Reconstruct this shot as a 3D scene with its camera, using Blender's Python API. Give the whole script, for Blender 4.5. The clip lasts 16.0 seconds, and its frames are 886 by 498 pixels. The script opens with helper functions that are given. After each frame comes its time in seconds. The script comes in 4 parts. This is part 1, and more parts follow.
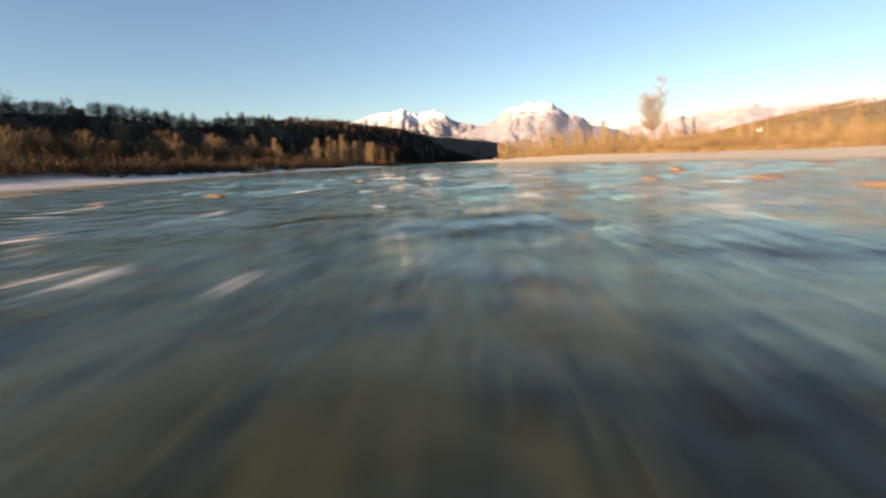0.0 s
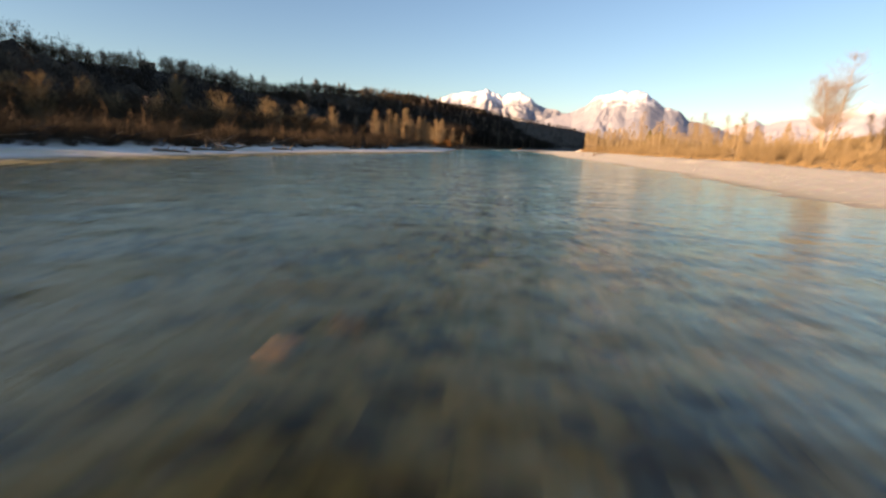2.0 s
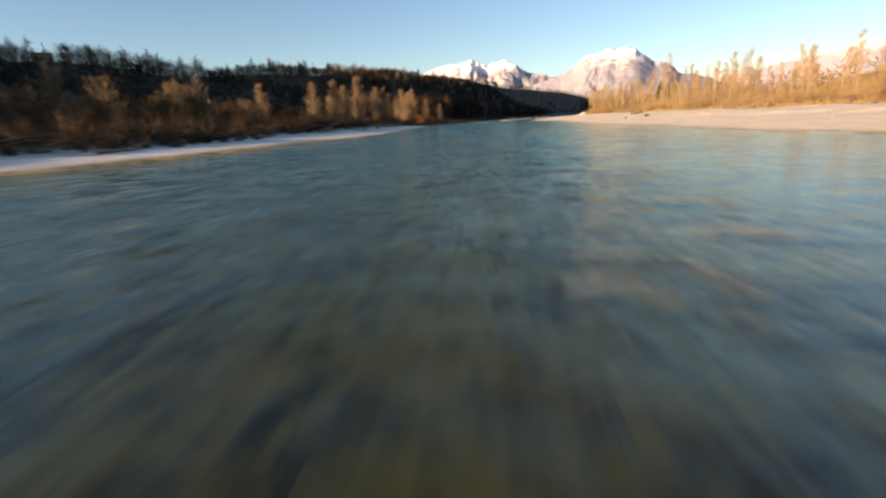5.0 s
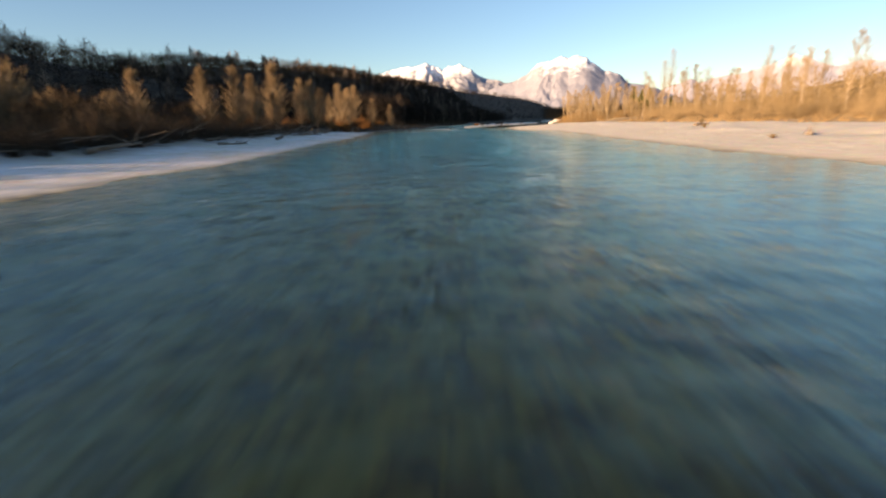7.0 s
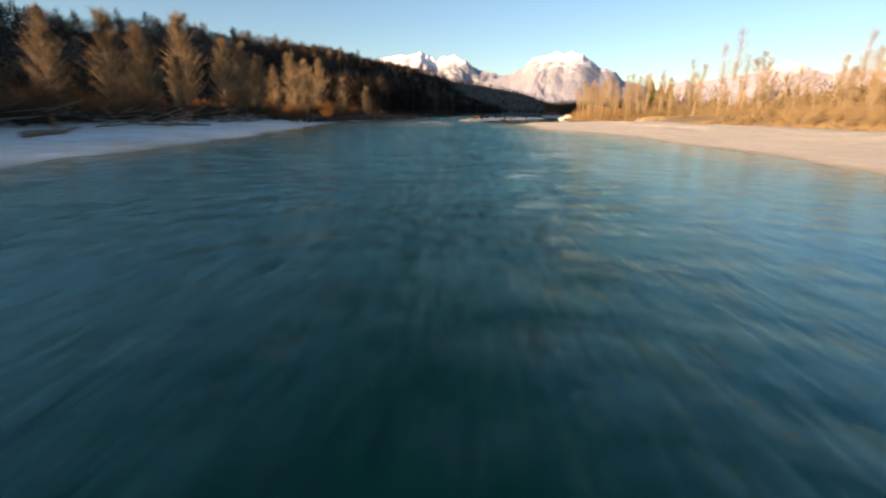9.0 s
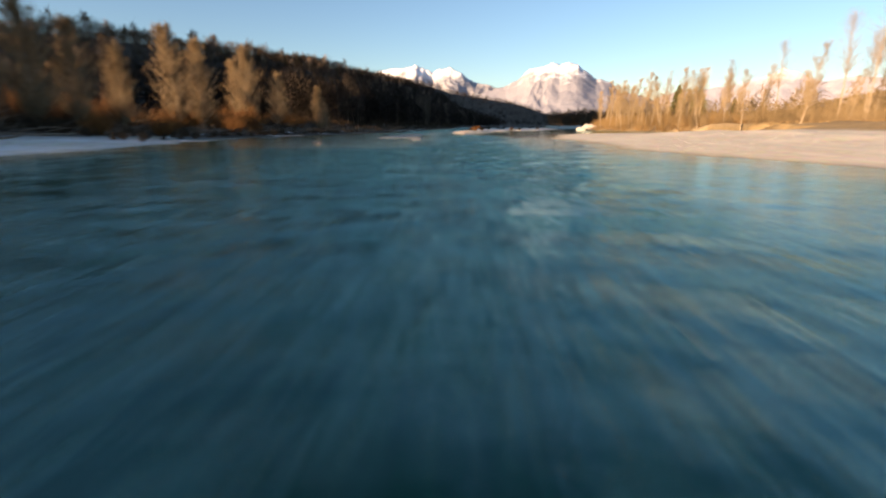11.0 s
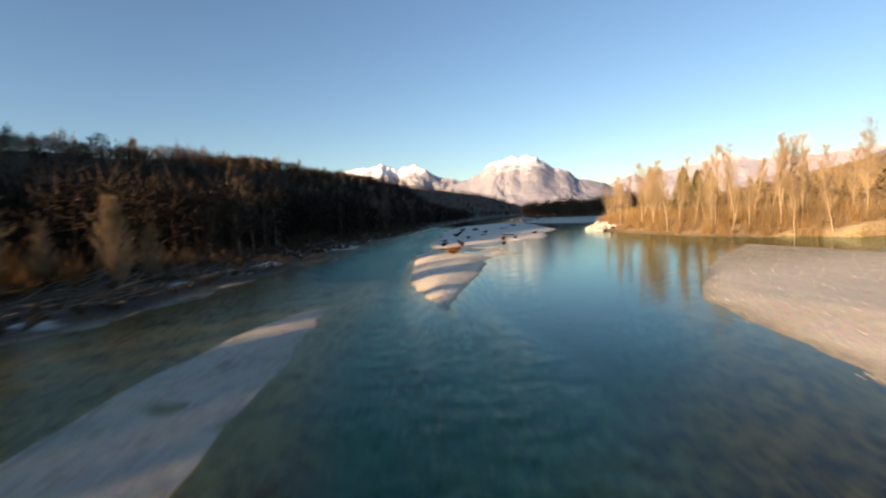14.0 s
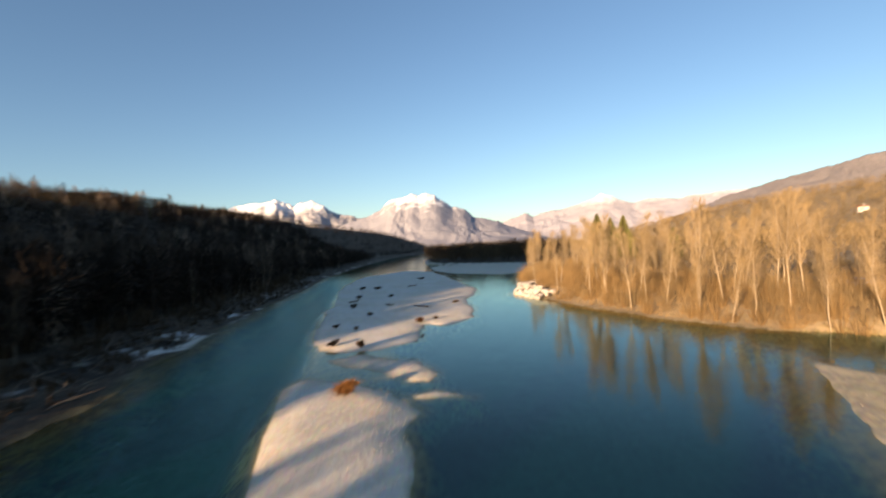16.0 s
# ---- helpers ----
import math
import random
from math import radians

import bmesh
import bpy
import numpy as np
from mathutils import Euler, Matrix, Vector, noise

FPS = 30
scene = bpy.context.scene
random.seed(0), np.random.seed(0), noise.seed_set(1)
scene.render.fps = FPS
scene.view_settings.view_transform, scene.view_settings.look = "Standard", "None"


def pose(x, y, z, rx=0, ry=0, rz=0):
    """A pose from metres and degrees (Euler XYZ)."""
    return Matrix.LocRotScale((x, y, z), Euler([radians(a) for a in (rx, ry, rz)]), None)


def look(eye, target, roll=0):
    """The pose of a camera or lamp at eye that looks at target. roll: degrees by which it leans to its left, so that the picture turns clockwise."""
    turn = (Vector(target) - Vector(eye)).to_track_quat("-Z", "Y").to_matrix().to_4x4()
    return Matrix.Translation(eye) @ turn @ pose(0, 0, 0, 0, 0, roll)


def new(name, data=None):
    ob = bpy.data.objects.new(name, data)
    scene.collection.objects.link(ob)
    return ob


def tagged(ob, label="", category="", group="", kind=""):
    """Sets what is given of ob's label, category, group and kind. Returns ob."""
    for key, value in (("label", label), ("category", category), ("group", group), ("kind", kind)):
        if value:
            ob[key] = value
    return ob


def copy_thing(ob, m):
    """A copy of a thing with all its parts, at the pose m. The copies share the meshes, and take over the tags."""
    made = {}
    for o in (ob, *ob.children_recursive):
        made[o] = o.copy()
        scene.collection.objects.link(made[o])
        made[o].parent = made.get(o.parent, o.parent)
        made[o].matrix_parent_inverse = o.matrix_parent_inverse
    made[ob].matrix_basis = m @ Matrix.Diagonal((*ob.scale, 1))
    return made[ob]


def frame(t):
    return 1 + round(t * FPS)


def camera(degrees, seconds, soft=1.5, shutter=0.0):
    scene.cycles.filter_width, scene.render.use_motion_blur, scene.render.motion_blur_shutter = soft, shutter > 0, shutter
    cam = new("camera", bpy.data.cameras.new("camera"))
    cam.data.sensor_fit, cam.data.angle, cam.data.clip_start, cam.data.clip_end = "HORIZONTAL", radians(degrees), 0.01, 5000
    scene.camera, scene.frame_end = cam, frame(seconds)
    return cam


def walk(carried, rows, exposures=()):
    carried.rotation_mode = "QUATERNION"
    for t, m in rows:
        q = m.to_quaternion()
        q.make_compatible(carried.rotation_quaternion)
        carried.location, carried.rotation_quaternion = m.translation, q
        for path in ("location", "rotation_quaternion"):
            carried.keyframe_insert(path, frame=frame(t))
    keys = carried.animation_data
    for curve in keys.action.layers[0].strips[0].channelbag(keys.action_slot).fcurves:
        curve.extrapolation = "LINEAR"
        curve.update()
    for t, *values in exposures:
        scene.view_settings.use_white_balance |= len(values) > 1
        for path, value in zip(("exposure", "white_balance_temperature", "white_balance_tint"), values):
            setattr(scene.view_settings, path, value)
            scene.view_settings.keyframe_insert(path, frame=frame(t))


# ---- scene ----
cam = camera(86.0, 16.0, soft=2.0, shutter=0.9)
PATH = [
    (0, (3.26, 10.593, 0.679), (3.226, 12.561, 0.321), -2.5),
    (0.5, (3.85, 19.531, 0.702), (3.726, 21.497, 0.352), 1.3),
    (1, (4.456, 28.716, 1.022), (4.251, 30.671, 0.656), 4.4),
    (1.5, (4.75, 37.722, 1.512), (4.489, 39.666, 1.122), 5.7),
    (2, (4.673, 46.593, 1.978), (4.354, 48.52, 1.548), 2.3),
    (2.5, (4.455, 55.435, 2.279), (4.108, 57.345, 1.798), -0.8),
    (3, (4.288, 64.131, 2.347), (3.929, 66.03, 1.832), -2.6),
    (3.5, (4.134, 72.778, 1.922), (3.757, 74.672, 1.403), -4.1),
    (6, (0.383, 123.782, 1.528), (0.162, 125.702, 1.012), -1.7),
    (6.5, (-1.151, 135.124, 1.947), (-1.309, 137.052, 1.44), -1.6),
    (7, (-2.243, 145.987, 2.202), (-2.371, 147.915, 1.686), -1.7),
    (7.5, (-2.632, 155.915, 2.233), (-2.745, 157.838, 1.692), -1.1),
    (8, (-2.955, 165.729, 2.326), (-3.051, 167.645, 1.759), 0.1),
    (8.5, (-3.492, 175.747, 2.414), (-3.577, 177.661, 1.838), 0.6),
    (9, (-3.975, 185.485, 2.159), (-4.052, 187.406, 1.608), 0.8),
    (11.5, (-3.642, 240.638, 1.502), (-3.706, 242.582, 1.035), -0.7),
    (12, (-3.627, 250.283, 1.818), (-3.685, 252.25, 1.46), -2.0),
    (12.5, (-3.57, 259.583, 2.435), (-3.619, 261.565, 2.17), -2.6),
    (13, (-3.465, 268.465, 3.229), (-3.504, 270.455, 3.037), -2.6),
    (13.5, (-3.396, 276.968, 4.246), (-3.408, 278.963, 4.1), -2.9),
    (14, (-3.348, 285.06, 5.562), (-3.295, 287.055, 5.428), -3.1),
    (14.5, (-3.19, 292.687, 7.066), (-3.04, 294.677, 6.939), -4.3),
    (15, (-2.771, 300.157, 8.487), (-2.511, 302.138, 8.383), -4.2),
    (15.5, (-2.061, 307.344, 9.799), (-1.689, 309.309, 9.74), -3.9),
    (16, (-0.952, 313.952, 11.114), (-0.476, 315.894, 11.11), -3.3),
]
EXPOSURES = [(0, 1.3, 7050, 20), (3.5, 1.3, 7050, 20), (6, 1.3, 6800, 17), (9, 1.27, 6720, 17), (12.5, 1.27, 6720, 17), (14.5, 1.17, 6680, 15), (16, 1.15, 6680, 14)]
walk(cam, [(t, look(eye, target, roll)) for t, eye, target, roll in PATH], EXPOSURES)

# ---- light ----
SUN_EL, SUN_AZ = 9.0, 229.6
world = bpy.data.worlds.new("sky")
scene.world = world
world.use_nodes = True
wn = world.node_tree.nodes
sky = wn.new("ShaderNodeTexSky")
sky.sky_type, sky.sun_disc = "NISHITA", False
sky.sun_elevation, sky.sun_rotation = radians(SUN_EL), radians(SUN_AZ)
sky.air_density, sky.dust_density, sky.ozone_density = 1.0, 0.12, 2.6
wn["Background"].inputs["Strength"].default_value = 0.092
world.node_tree.links.new(sky.outputs["Color"], wn["Background"].inputs["Color"])
sun = new("sun", bpy.data.lights.new("sun", "SUN"))
sun.data.energy, sun.data.angle, sun.data.color = 6.6, radians(0.6), (1.0, 0.69, 0.40)
az = radians(SUN_AZ)
sun.matrix_world = look((math.sin(az) * 300, math.cos(az) * 300, 300 * math.tan(radians(SUN_EL))), (0, 0, 0))

# ---- materials ----


def material(name, rough=0.8, spec=0.3):
    m = bpy.data.materials.new(name)
    m.use_nodes = True
    b = m.node_tree.nodes["Principled BSDF"]
    b.inputs["Roughness"].default_value = rough
    b.inputs["Specular IOR Level"].default_value = spec
    return m, m.node_tree, b


def node(tree, kind, **values):
    n = tree.nodes.new(kind)
    for key, value in values.items():
        n.inputs[key.replace("_", " ")].default_value = value
    return n


def ramp(tree, source, stops):
    r = tree.nodes.new("ShaderNodeValToRGB")
    while len(r.color_ramp.elements) < len(stops):
        r.color_ramp.elements.new(0.5)
    for e, (p, c) in zip(r.color_ramp.elements, stops):
        e.position, e.color = p, (*c, 1)
    tree.links.new(source, r.inputs["Fac"])
    return r.outputs["Color"]


def mix(tree, fac, a, b, blend="MIX"):
    n = tree.nodes.new("ShaderNodeMix")
    n.data_type, n.blend_type = "RGBA", blend
    for value, socket in ((fac, n.inputs[0]), (a, n.inputs[6]), (b, n.inputs[7])):
        if isinstance(value, (int, float)):
            socket.default_value = value
        elif isinstance(value, tuple):
            socket.default_value = (*value, 1)
        else:
            tree.links.new(value, socket)
    return n.outputs[2]


def maths(tree, op, a, b=0.0, clamp=False):
    n = tree.nodes.new("ShaderNodeMath")
    n.operation, n.use_clamp = op, clamp
    for value, socket in ((a, n.inputs[0]), (b, n.inputs[1])):
        if isinstance(value, (int, float)):
            socket.default_value = value
        else:
            tree.links.new(value, socket)
    return n.outputs[0]


def place_of(tree, sx=1.0, sy=1.0, sz=1.0):
    g = tree.nodes.new("ShaderNodeNewGeometry")
    mp = tree.nodes.new("ShaderNodeMapping")
    mp.inputs["Scale"].default_value = (sx, sy, sz)
    tree.links.new(g.outputs["Position"], mp.inputs["Vector"])
    return mp.outputs["Vector"]


def noise_of(tree, vector, scale, detail=4.0, rough=0.55):
    n = node(tree, "ShaderNodeTexNoise", Scale=scale, Detail=detail, Roughness=rough)
    tree.links.new(vector, n.inputs["Vector"])
    return n.outputs["Fac"]


def attr(tree, name):
    n = tree.nodes.new("ShaderNodeAttribute")
    n.attribute_name = name
    return n.outputs["Fac"]


def bump_to(tree, bsdf, height, strength, distance):
    n = node(tree, "ShaderNodeBump", Strength=strength, Distance=distance)
    tree.links.new(height, n.inputs["Height"])
    tree.links.new(n.outputs["Normal"], bsdf.inputs["Normal"])
    return n


def twig_material(name, low, high, rough=0.85):
    m, t, b = material(name, rough, 0.15)
    isl = t.nodes.new("ShaderNodeNewGeometry").outputs["Random Per Island"]
    obj = t.nodes.new("ShaderNodeObjectInfo").outputs["Random"]
    big = noise_of(t, place_of(t), 0.06, 2.0)
    f = maths(t, "ADD", maths(t, "MULTIPLY", isl, 0.5), maths(t, "MULTIPLY", obj, 0.3))
    f = maths(t, "ADD", f, maths(t, "MULTIPLY", maths(t, "SUBTRACT", big, 0.4), 1.2), True)
    t.links.new(mix(t, f, low, high), b.inputs["Base Color"])
    return m


def woods_material(name, low, high):
    m, t, b = material(name, 0.9, 0.1)
    isl = t.nodes.new("ShaderNodeNewGeometry").outputs["Random Per Island"]
    f = maths(t, "ADD", maths(t, "MULTIPLY", isl, 0.22), maths(t, "MULTIPLY", attr(t, "tone"), 0.85), True)
    t.links.new(mix(t, f, low, high), b.inputs["Base Color"])
    return m


def bark_material(name, low, high):
    m, t, b = material(name, 0.9, 0.1)
    p = place_of(t, 1, 1, 0.35)
    n = noise_of(t, p, 7.0, 6.0, 0.65)
    t.links.new(ramp(t, n, ((0.3, low), (0.7, high))), b.inputs["Base Color"])
    bump_to(t, b, n, 0.6, 0.03)
    return m


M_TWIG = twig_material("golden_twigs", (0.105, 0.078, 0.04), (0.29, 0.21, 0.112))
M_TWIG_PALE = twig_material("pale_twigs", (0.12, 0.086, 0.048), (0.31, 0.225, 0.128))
# Lighter copy of the twigs: the evening sun is put into the colour.
M_TWIG_SUN = twig_material("sun_lightened_twigs", (0.15, 0.11, 0.058), (0.39, 0.285, 0.15))
M_OSIER = twig_material("osier_twigs", (0.09, 0.042, 0.015), (0.22, 0.105, 0.034))
M_RUST = twig_material("rust_twigs", (0.16, 0.07, 0.02), (0.32, 0.15, 0.045))
# Brush colours carry light: darkened for the shaded bank, lightened for the sunny one.
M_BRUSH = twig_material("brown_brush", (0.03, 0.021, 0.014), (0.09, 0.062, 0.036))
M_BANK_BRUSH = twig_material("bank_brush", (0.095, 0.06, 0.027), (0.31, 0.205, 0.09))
M_THICKET = twig_material("shade_dark_thicket", (0.012, 0.010, 0.008), (0.06, 0.043, 0.026))
# Bare woods in shaded and sunlit copies: each side's light is in the colour.
M_WOODS_SHADED = woods_material("shade_darkened_woods", (0.007, 0.0058, 0.0045), (0.046, 0.035, 0.026))
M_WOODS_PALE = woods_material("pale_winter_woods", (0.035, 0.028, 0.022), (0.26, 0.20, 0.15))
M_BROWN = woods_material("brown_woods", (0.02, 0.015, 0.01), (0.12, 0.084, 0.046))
M_WOODS_SUN = woods_material("sun_lightened_woods", (0.08, 0.06, 0.03), (0.28, 0.20, 0.10))
M_TWIG_FINE = twig_material("fine_brown_twigs", (0.13, 0.097, 0.066), (0.30, 0.225, 0.155))
# Twig colour darkened to carry the shade of the left bank.
M_TWIG_SHADE = twig_material("shade_darkened_twigs", (0.02, 0.016, 0.012), (0.075, 0.059, 0.045))
M_NEEDLE_DARK = twig_material("dark_needles", (0.012, 0.018, 0.008), (0.05, 0.058, 0.022))
M_NEEDLE = twig_material("needles", (0.07, 0.076, 0.027), (0.19, 0.18, 0.062))
M_GRASS = twig_material("dry_grass", (0.180, 0.122, 0.058), (0.346, 0.245, 0.122))
M_BARK = bark_material("grey_bark", (0.10, 0.08, 0.06), (0.30, 0.25, 0.19))
M_BARK_PALE = bark_material("pale_bark", (0.20, 0.16, 0.11), (0.46, 0.37, 0.26))
M_DRIFT = bark_material("driftwood", (0.08, 0.065, 0.05), (0.26, 0.21, 0.16))


def rock_material(name, low, high, wet=0.75):
    m, t, b = material(name, wet, 0.4)
    p = place_of(t)
    n = noise_of(t, p, 3.0, 8.0, 0.65)
    obj = t.nodes.new("ShaderNodeObjectInfo").outputs["Random"]
    c = ramp(t, maths(t, "ADD", maths(t, "MULTIPLY", n, 0.8), maths(t, "MULTIPLY", obj, 0.25)), ((0.3, low), (0.75, high)))
    t.links.new(c, b.inputs["Base Color"])
    bump_to(t, b, n, 0.8, 0.08)
    return m


M_BOULDER = rock_material("wet_brown_stone", (0.10, 0.07, 0.04), (0.36, 0.24, 0.13), 0.35)
M_SUNKEN = rock_material("dark_wet_stone", (0.008, 0.008, 0.006), (0.022, 0.021, 0.016), 0.95)
M_RIPRAP = rock_material("white_limestone", (0.27, 0.245, 0.215), (0.54, 0.50, 0.45))
M_PEBBLE = rock_material("gravel_stone", (0.24, 0.21, 0.17), (0.48, 0.43, 0.35))


def ground_material():
    m, t, b = material("ground", 0.92, 0.2)
    p = place_of(t)
    fine = noise_of(t, p, 2.2, 8.0, 0.7)
    broad = noise_of(t, p, 0.12, 4.0)
    vor = node(t, "ShaderNodeTexVoronoi", Scale=5.0)
    t.links.new(p, vor.inputs["Vector"])
    streak = noise_of(t, place_of(t, 1.0, 0.16, 1.0), 0.7, 5.0, 0.6)
    stone = mix(t, 0.35, ramp(t, fine, ((0.25, (0.45, 0.395, 0.30)), (0.75, (0.71, 0.635, 0.49)))), vor.outputs["Color"], "SOFT_LIGHT")
    stone = mix(t, maths(t, "MULTIPLY", maths(t, "SUBTRACT", streak, 0.42), 2.0, True), stone, (0.74, 0.665, 0.52))
    patch = maths(t, "ADD", maths(t, "MULTIPLY", broad, 0.55), maths(t, "MULTIPLY", noise_of(t, p, 0.7, 6.0, 0.65), 0.45))
    frost = mix(t, maths(t, "MULTIPLY", maths(t, "SUBTRACT", patch, 0.40), 5.0, True), stone, (0.74, 0.72, 0.70))
    gravel = mix(t, attr(t, "frost"), stone, frost)
    soil = ramp(t, maths(t, "ADD", maths(t, "MULTIPLY", fine, 0.6), maths(t, "MULTIPLY", broad, 0.5)),
                ((0.40, (0.018, 0.014, 0.011)), (0.56, (0.065, 0.048, 0.032)), (0.72, (0.15, 0.115, 0.075))))
    vb = node(t, "ShaderNodeTexVoronoi", Scale=2.3)
    t.links.new(p, vb.inputs["Vector"])
    bedn = maths(t, "ADD", maths(t, "MULTIPLY", noise_of(t, p, 0.9, 5.0, 0.6), 0.36), maths(t, "MULTIPLY", vb.outputs["Distance"], 0.26))
    bedn = maths(t, "ADD", bedn, maths(t, "MULTIPLY", noise_of(t, p, 0.42, 3.0, 0.5), 0.52))
    vs = node(t, "ShaderNodeTexVoronoi", Scale=3.6)
    t.links.new(p, vs.inputs["Vector"])
    tone = t.nodes.new("ShaderNodeSeparateColor")
    t.links.new(vs.outputs["Color"], tone.inputs[0])
    bedn = maths(t, "ADD", bedn, maths(t, "MULTIPLY", maths(t, "SUBTRACT", tone.outputs[0], 0.5), 0.22))
    bed = ramp(t, bedn, ((0.41, (0.006, 0.007, 0.003)), (0.49, (0.034, 0.035, 0.012)), (0.55, (0.14, 0.12, 0.036)), (0.64, (0.36, 0.29, 0.13))))
    deep = ramp(t, bedn, ((0.35, (0.006, 0.016, 0.012)), (0.75, (0.03, 0.055, 0.036))))
    pale = ramp(t, bedn, ((0.41, (0.05, 0.046, 0.037)), (0.49, (0.19, 0.172, 0.138)), (0.60, (0.46, 0.42, 0.35))))
    bed = mix(t, attr(t, "shingle_and_gleam"), bed, pale)
    bed = mix(t, attr(t, "deep"), bed, deep)
    straw = ramp(t, maths(t, "ADD", maths(t, "MULTIPLY", fine, 0.6), maths(t, "MULTIPLY", broad, 0.5)),
                 ((0.36, (0.11, 0.08, 0.04)), (0.55, (0.26, 0.185, 0.088)), (0.75, (0.42, 0.315, 0.16))))
    soil = mix(t, attr(t, "straw"), soil, straw)
    c = mix(t, attr(t, "gravel"), soil, gravel)
    t.links.new(mix(t, attr(t, "bed"), c, bed), b.inputs["Base Color"])
    h = maths(t, "ADD", maths(t, "MULTIPLY", fine, 0.7), maths(t, "MULTIPLY", vor.outputs["Distance"], 0.6))
    bump_to(t, b, h, 0.55, 0.05)
    return m


def water_material():
    m, t, b = material("river_water", 0.05, 0.5)
    t.nodes.remove(b)
    out = t.nodes["Material Output"]
    ch = attr(t, "chop")
    n1 = noise_of(t, place_of(t, 0.55, 1.0, 1.0), 1.45, 3.0, 0.5)
    n2 = noise_of(t, place_of(t, 0.7, 1.0, 1.0), 4.0, 2.0, 0.5)
    n3 = noise_of(t, place_of(t, 0.8, 1.0, 1.0), 11.0, 2.0, 0.5)
    h = maths(t, "ADD", n1, maths(t, "ADD", maths(t, "MULTIPLY", n2, 0.36), maths(t, "MULTIPLY", n3, 0.09)))
    h = maths(t, "MULTIPLY", h, maths(t, "ADD", maths(t, "MULTIPLY", ch, 0.95), 0.05))
    bump = node(t, "ShaderNodeBump", Strength=1.0, Distance=0.21)
    t.links.new(h, bump.inputs["Height"])
    fr = node(t, "ShaderNodeFresnel", IOR=1.43)
    t.links.new(bump.outputs["Normal"], fr.inputs["Normal"])
    clear = t.nodes.new("ShaderNodeBsdfTransparent")
    t.links.new(mix(t, attr(t, "murk"), (0.95, 0.92, 0.58), (0.24, 0.66, 0.54)), clear.inputs["Color"])
    body = t.nodes.new("ShaderNodeBsdfDiffuse")
    t.links.new(mix(t, attr(t, "murk"), (0.11, 0.095, 0.04), (0.000, 0.045, 0.038)), body.inputs["Color"])
    gloss = node(t, "ShaderNodeBsdfGlossy", Roughness=0.03)
    tint = maths(t, "MULTIPLY", attr(t, "murk"), maths(t, "MULTIPLY", ch, 1.9, True))
    calmer = mix(t, maths(t, "MULTIPLY", attr(t, "murk"), 1.6, True), (0.90, 0.95, 0.88), (0.76, 0.92, 0.93))
    t.links.new(mix(t, tint, calmer, (0.55, 0.87, 0.89)), gloss.inputs["Color"])
    foam_and_gleam = t.nodes.new("ShaderNodeBsdfDiffuse")
    foam_and_gleam.inputs["Color"].default_value = (0.75, 0.74, 0.72, 1)
    for s in (gloss, foam_and_gleam, body):
        t.links.new(bump.outputs["Normal"], s.inputs["Normal"])

    def blend(fac, a, c):
        mx = t.nodes.new("ShaderNodeMixShader")
        if isinstance(fac, float):
            mx.inputs[0].default_value = fac
        else:
            t.links.new(fac, mx.inputs[0])
        t.links.new(a, mx.inputs[1])
        t.links.new(c, mx.inputs[2])
        return mx.outputs[0]

    murk = maths(t, "ADD", maths(t, "MULTIPLY", attr(t, "murk"), 0.22), 0.07)
    s = blend(murk, clear.outputs[0], body.outputs[0])
    steep = maths(t, "ADD", maths(t, "MULTIPLY", maths(t, "SUBTRACT", fr.outputs[0], 0.055), 3.1), 0.085)
    grazing = maths(t, "ADD", maths(t, "MULTIPLY", maths(t, "SUBTRACT", fr.outputs[0], 0.1), 0.8), 0.17)
    lively = maths(t, "MAXIMUM", maths(t, "MINIMUM", steep, grazing), 0.022)
    # Second, weaker reflection, blended in by a placed mask.
    dimmed_gleam = maths(t, "MAXIMUM", maths(t, "MINIMUM", lively, maths(t, "SUBTRACT", maths(t, "MULTIPLY", fr.outputs[0], 1.2), 0.13)), 0.02)
    gleam_cut = attr(t, "gleam_cut")
    gleam = maths(t, "ADD", maths(t, "MULTIPLY", dimmed_gleam, gleam_cut), maths(t, "MULTIPLY", lively, maths(t, "SUBTRACT", 1.0, gleam_cut)))
    s = blend(gleam, s, gloss.outputs[0])
    fm = noise_of(t, place_of(t, 1.0, 0.5, 1.0), 6.0, 6.0, 0.7)
    fm = maths(t, "MULTIPLY", maths(t, "SUBTRACT", maths(t, "ADD", fm, maths(t, "MULTIPLY", attr(t, "foam_and_gleam"), 0.75)), 0.92), 5.0, True)
    s = blend(fm, s, foam_and_gleam.outputs[0])
    t.links.new(s, out.inputs["Surface"])
    return m


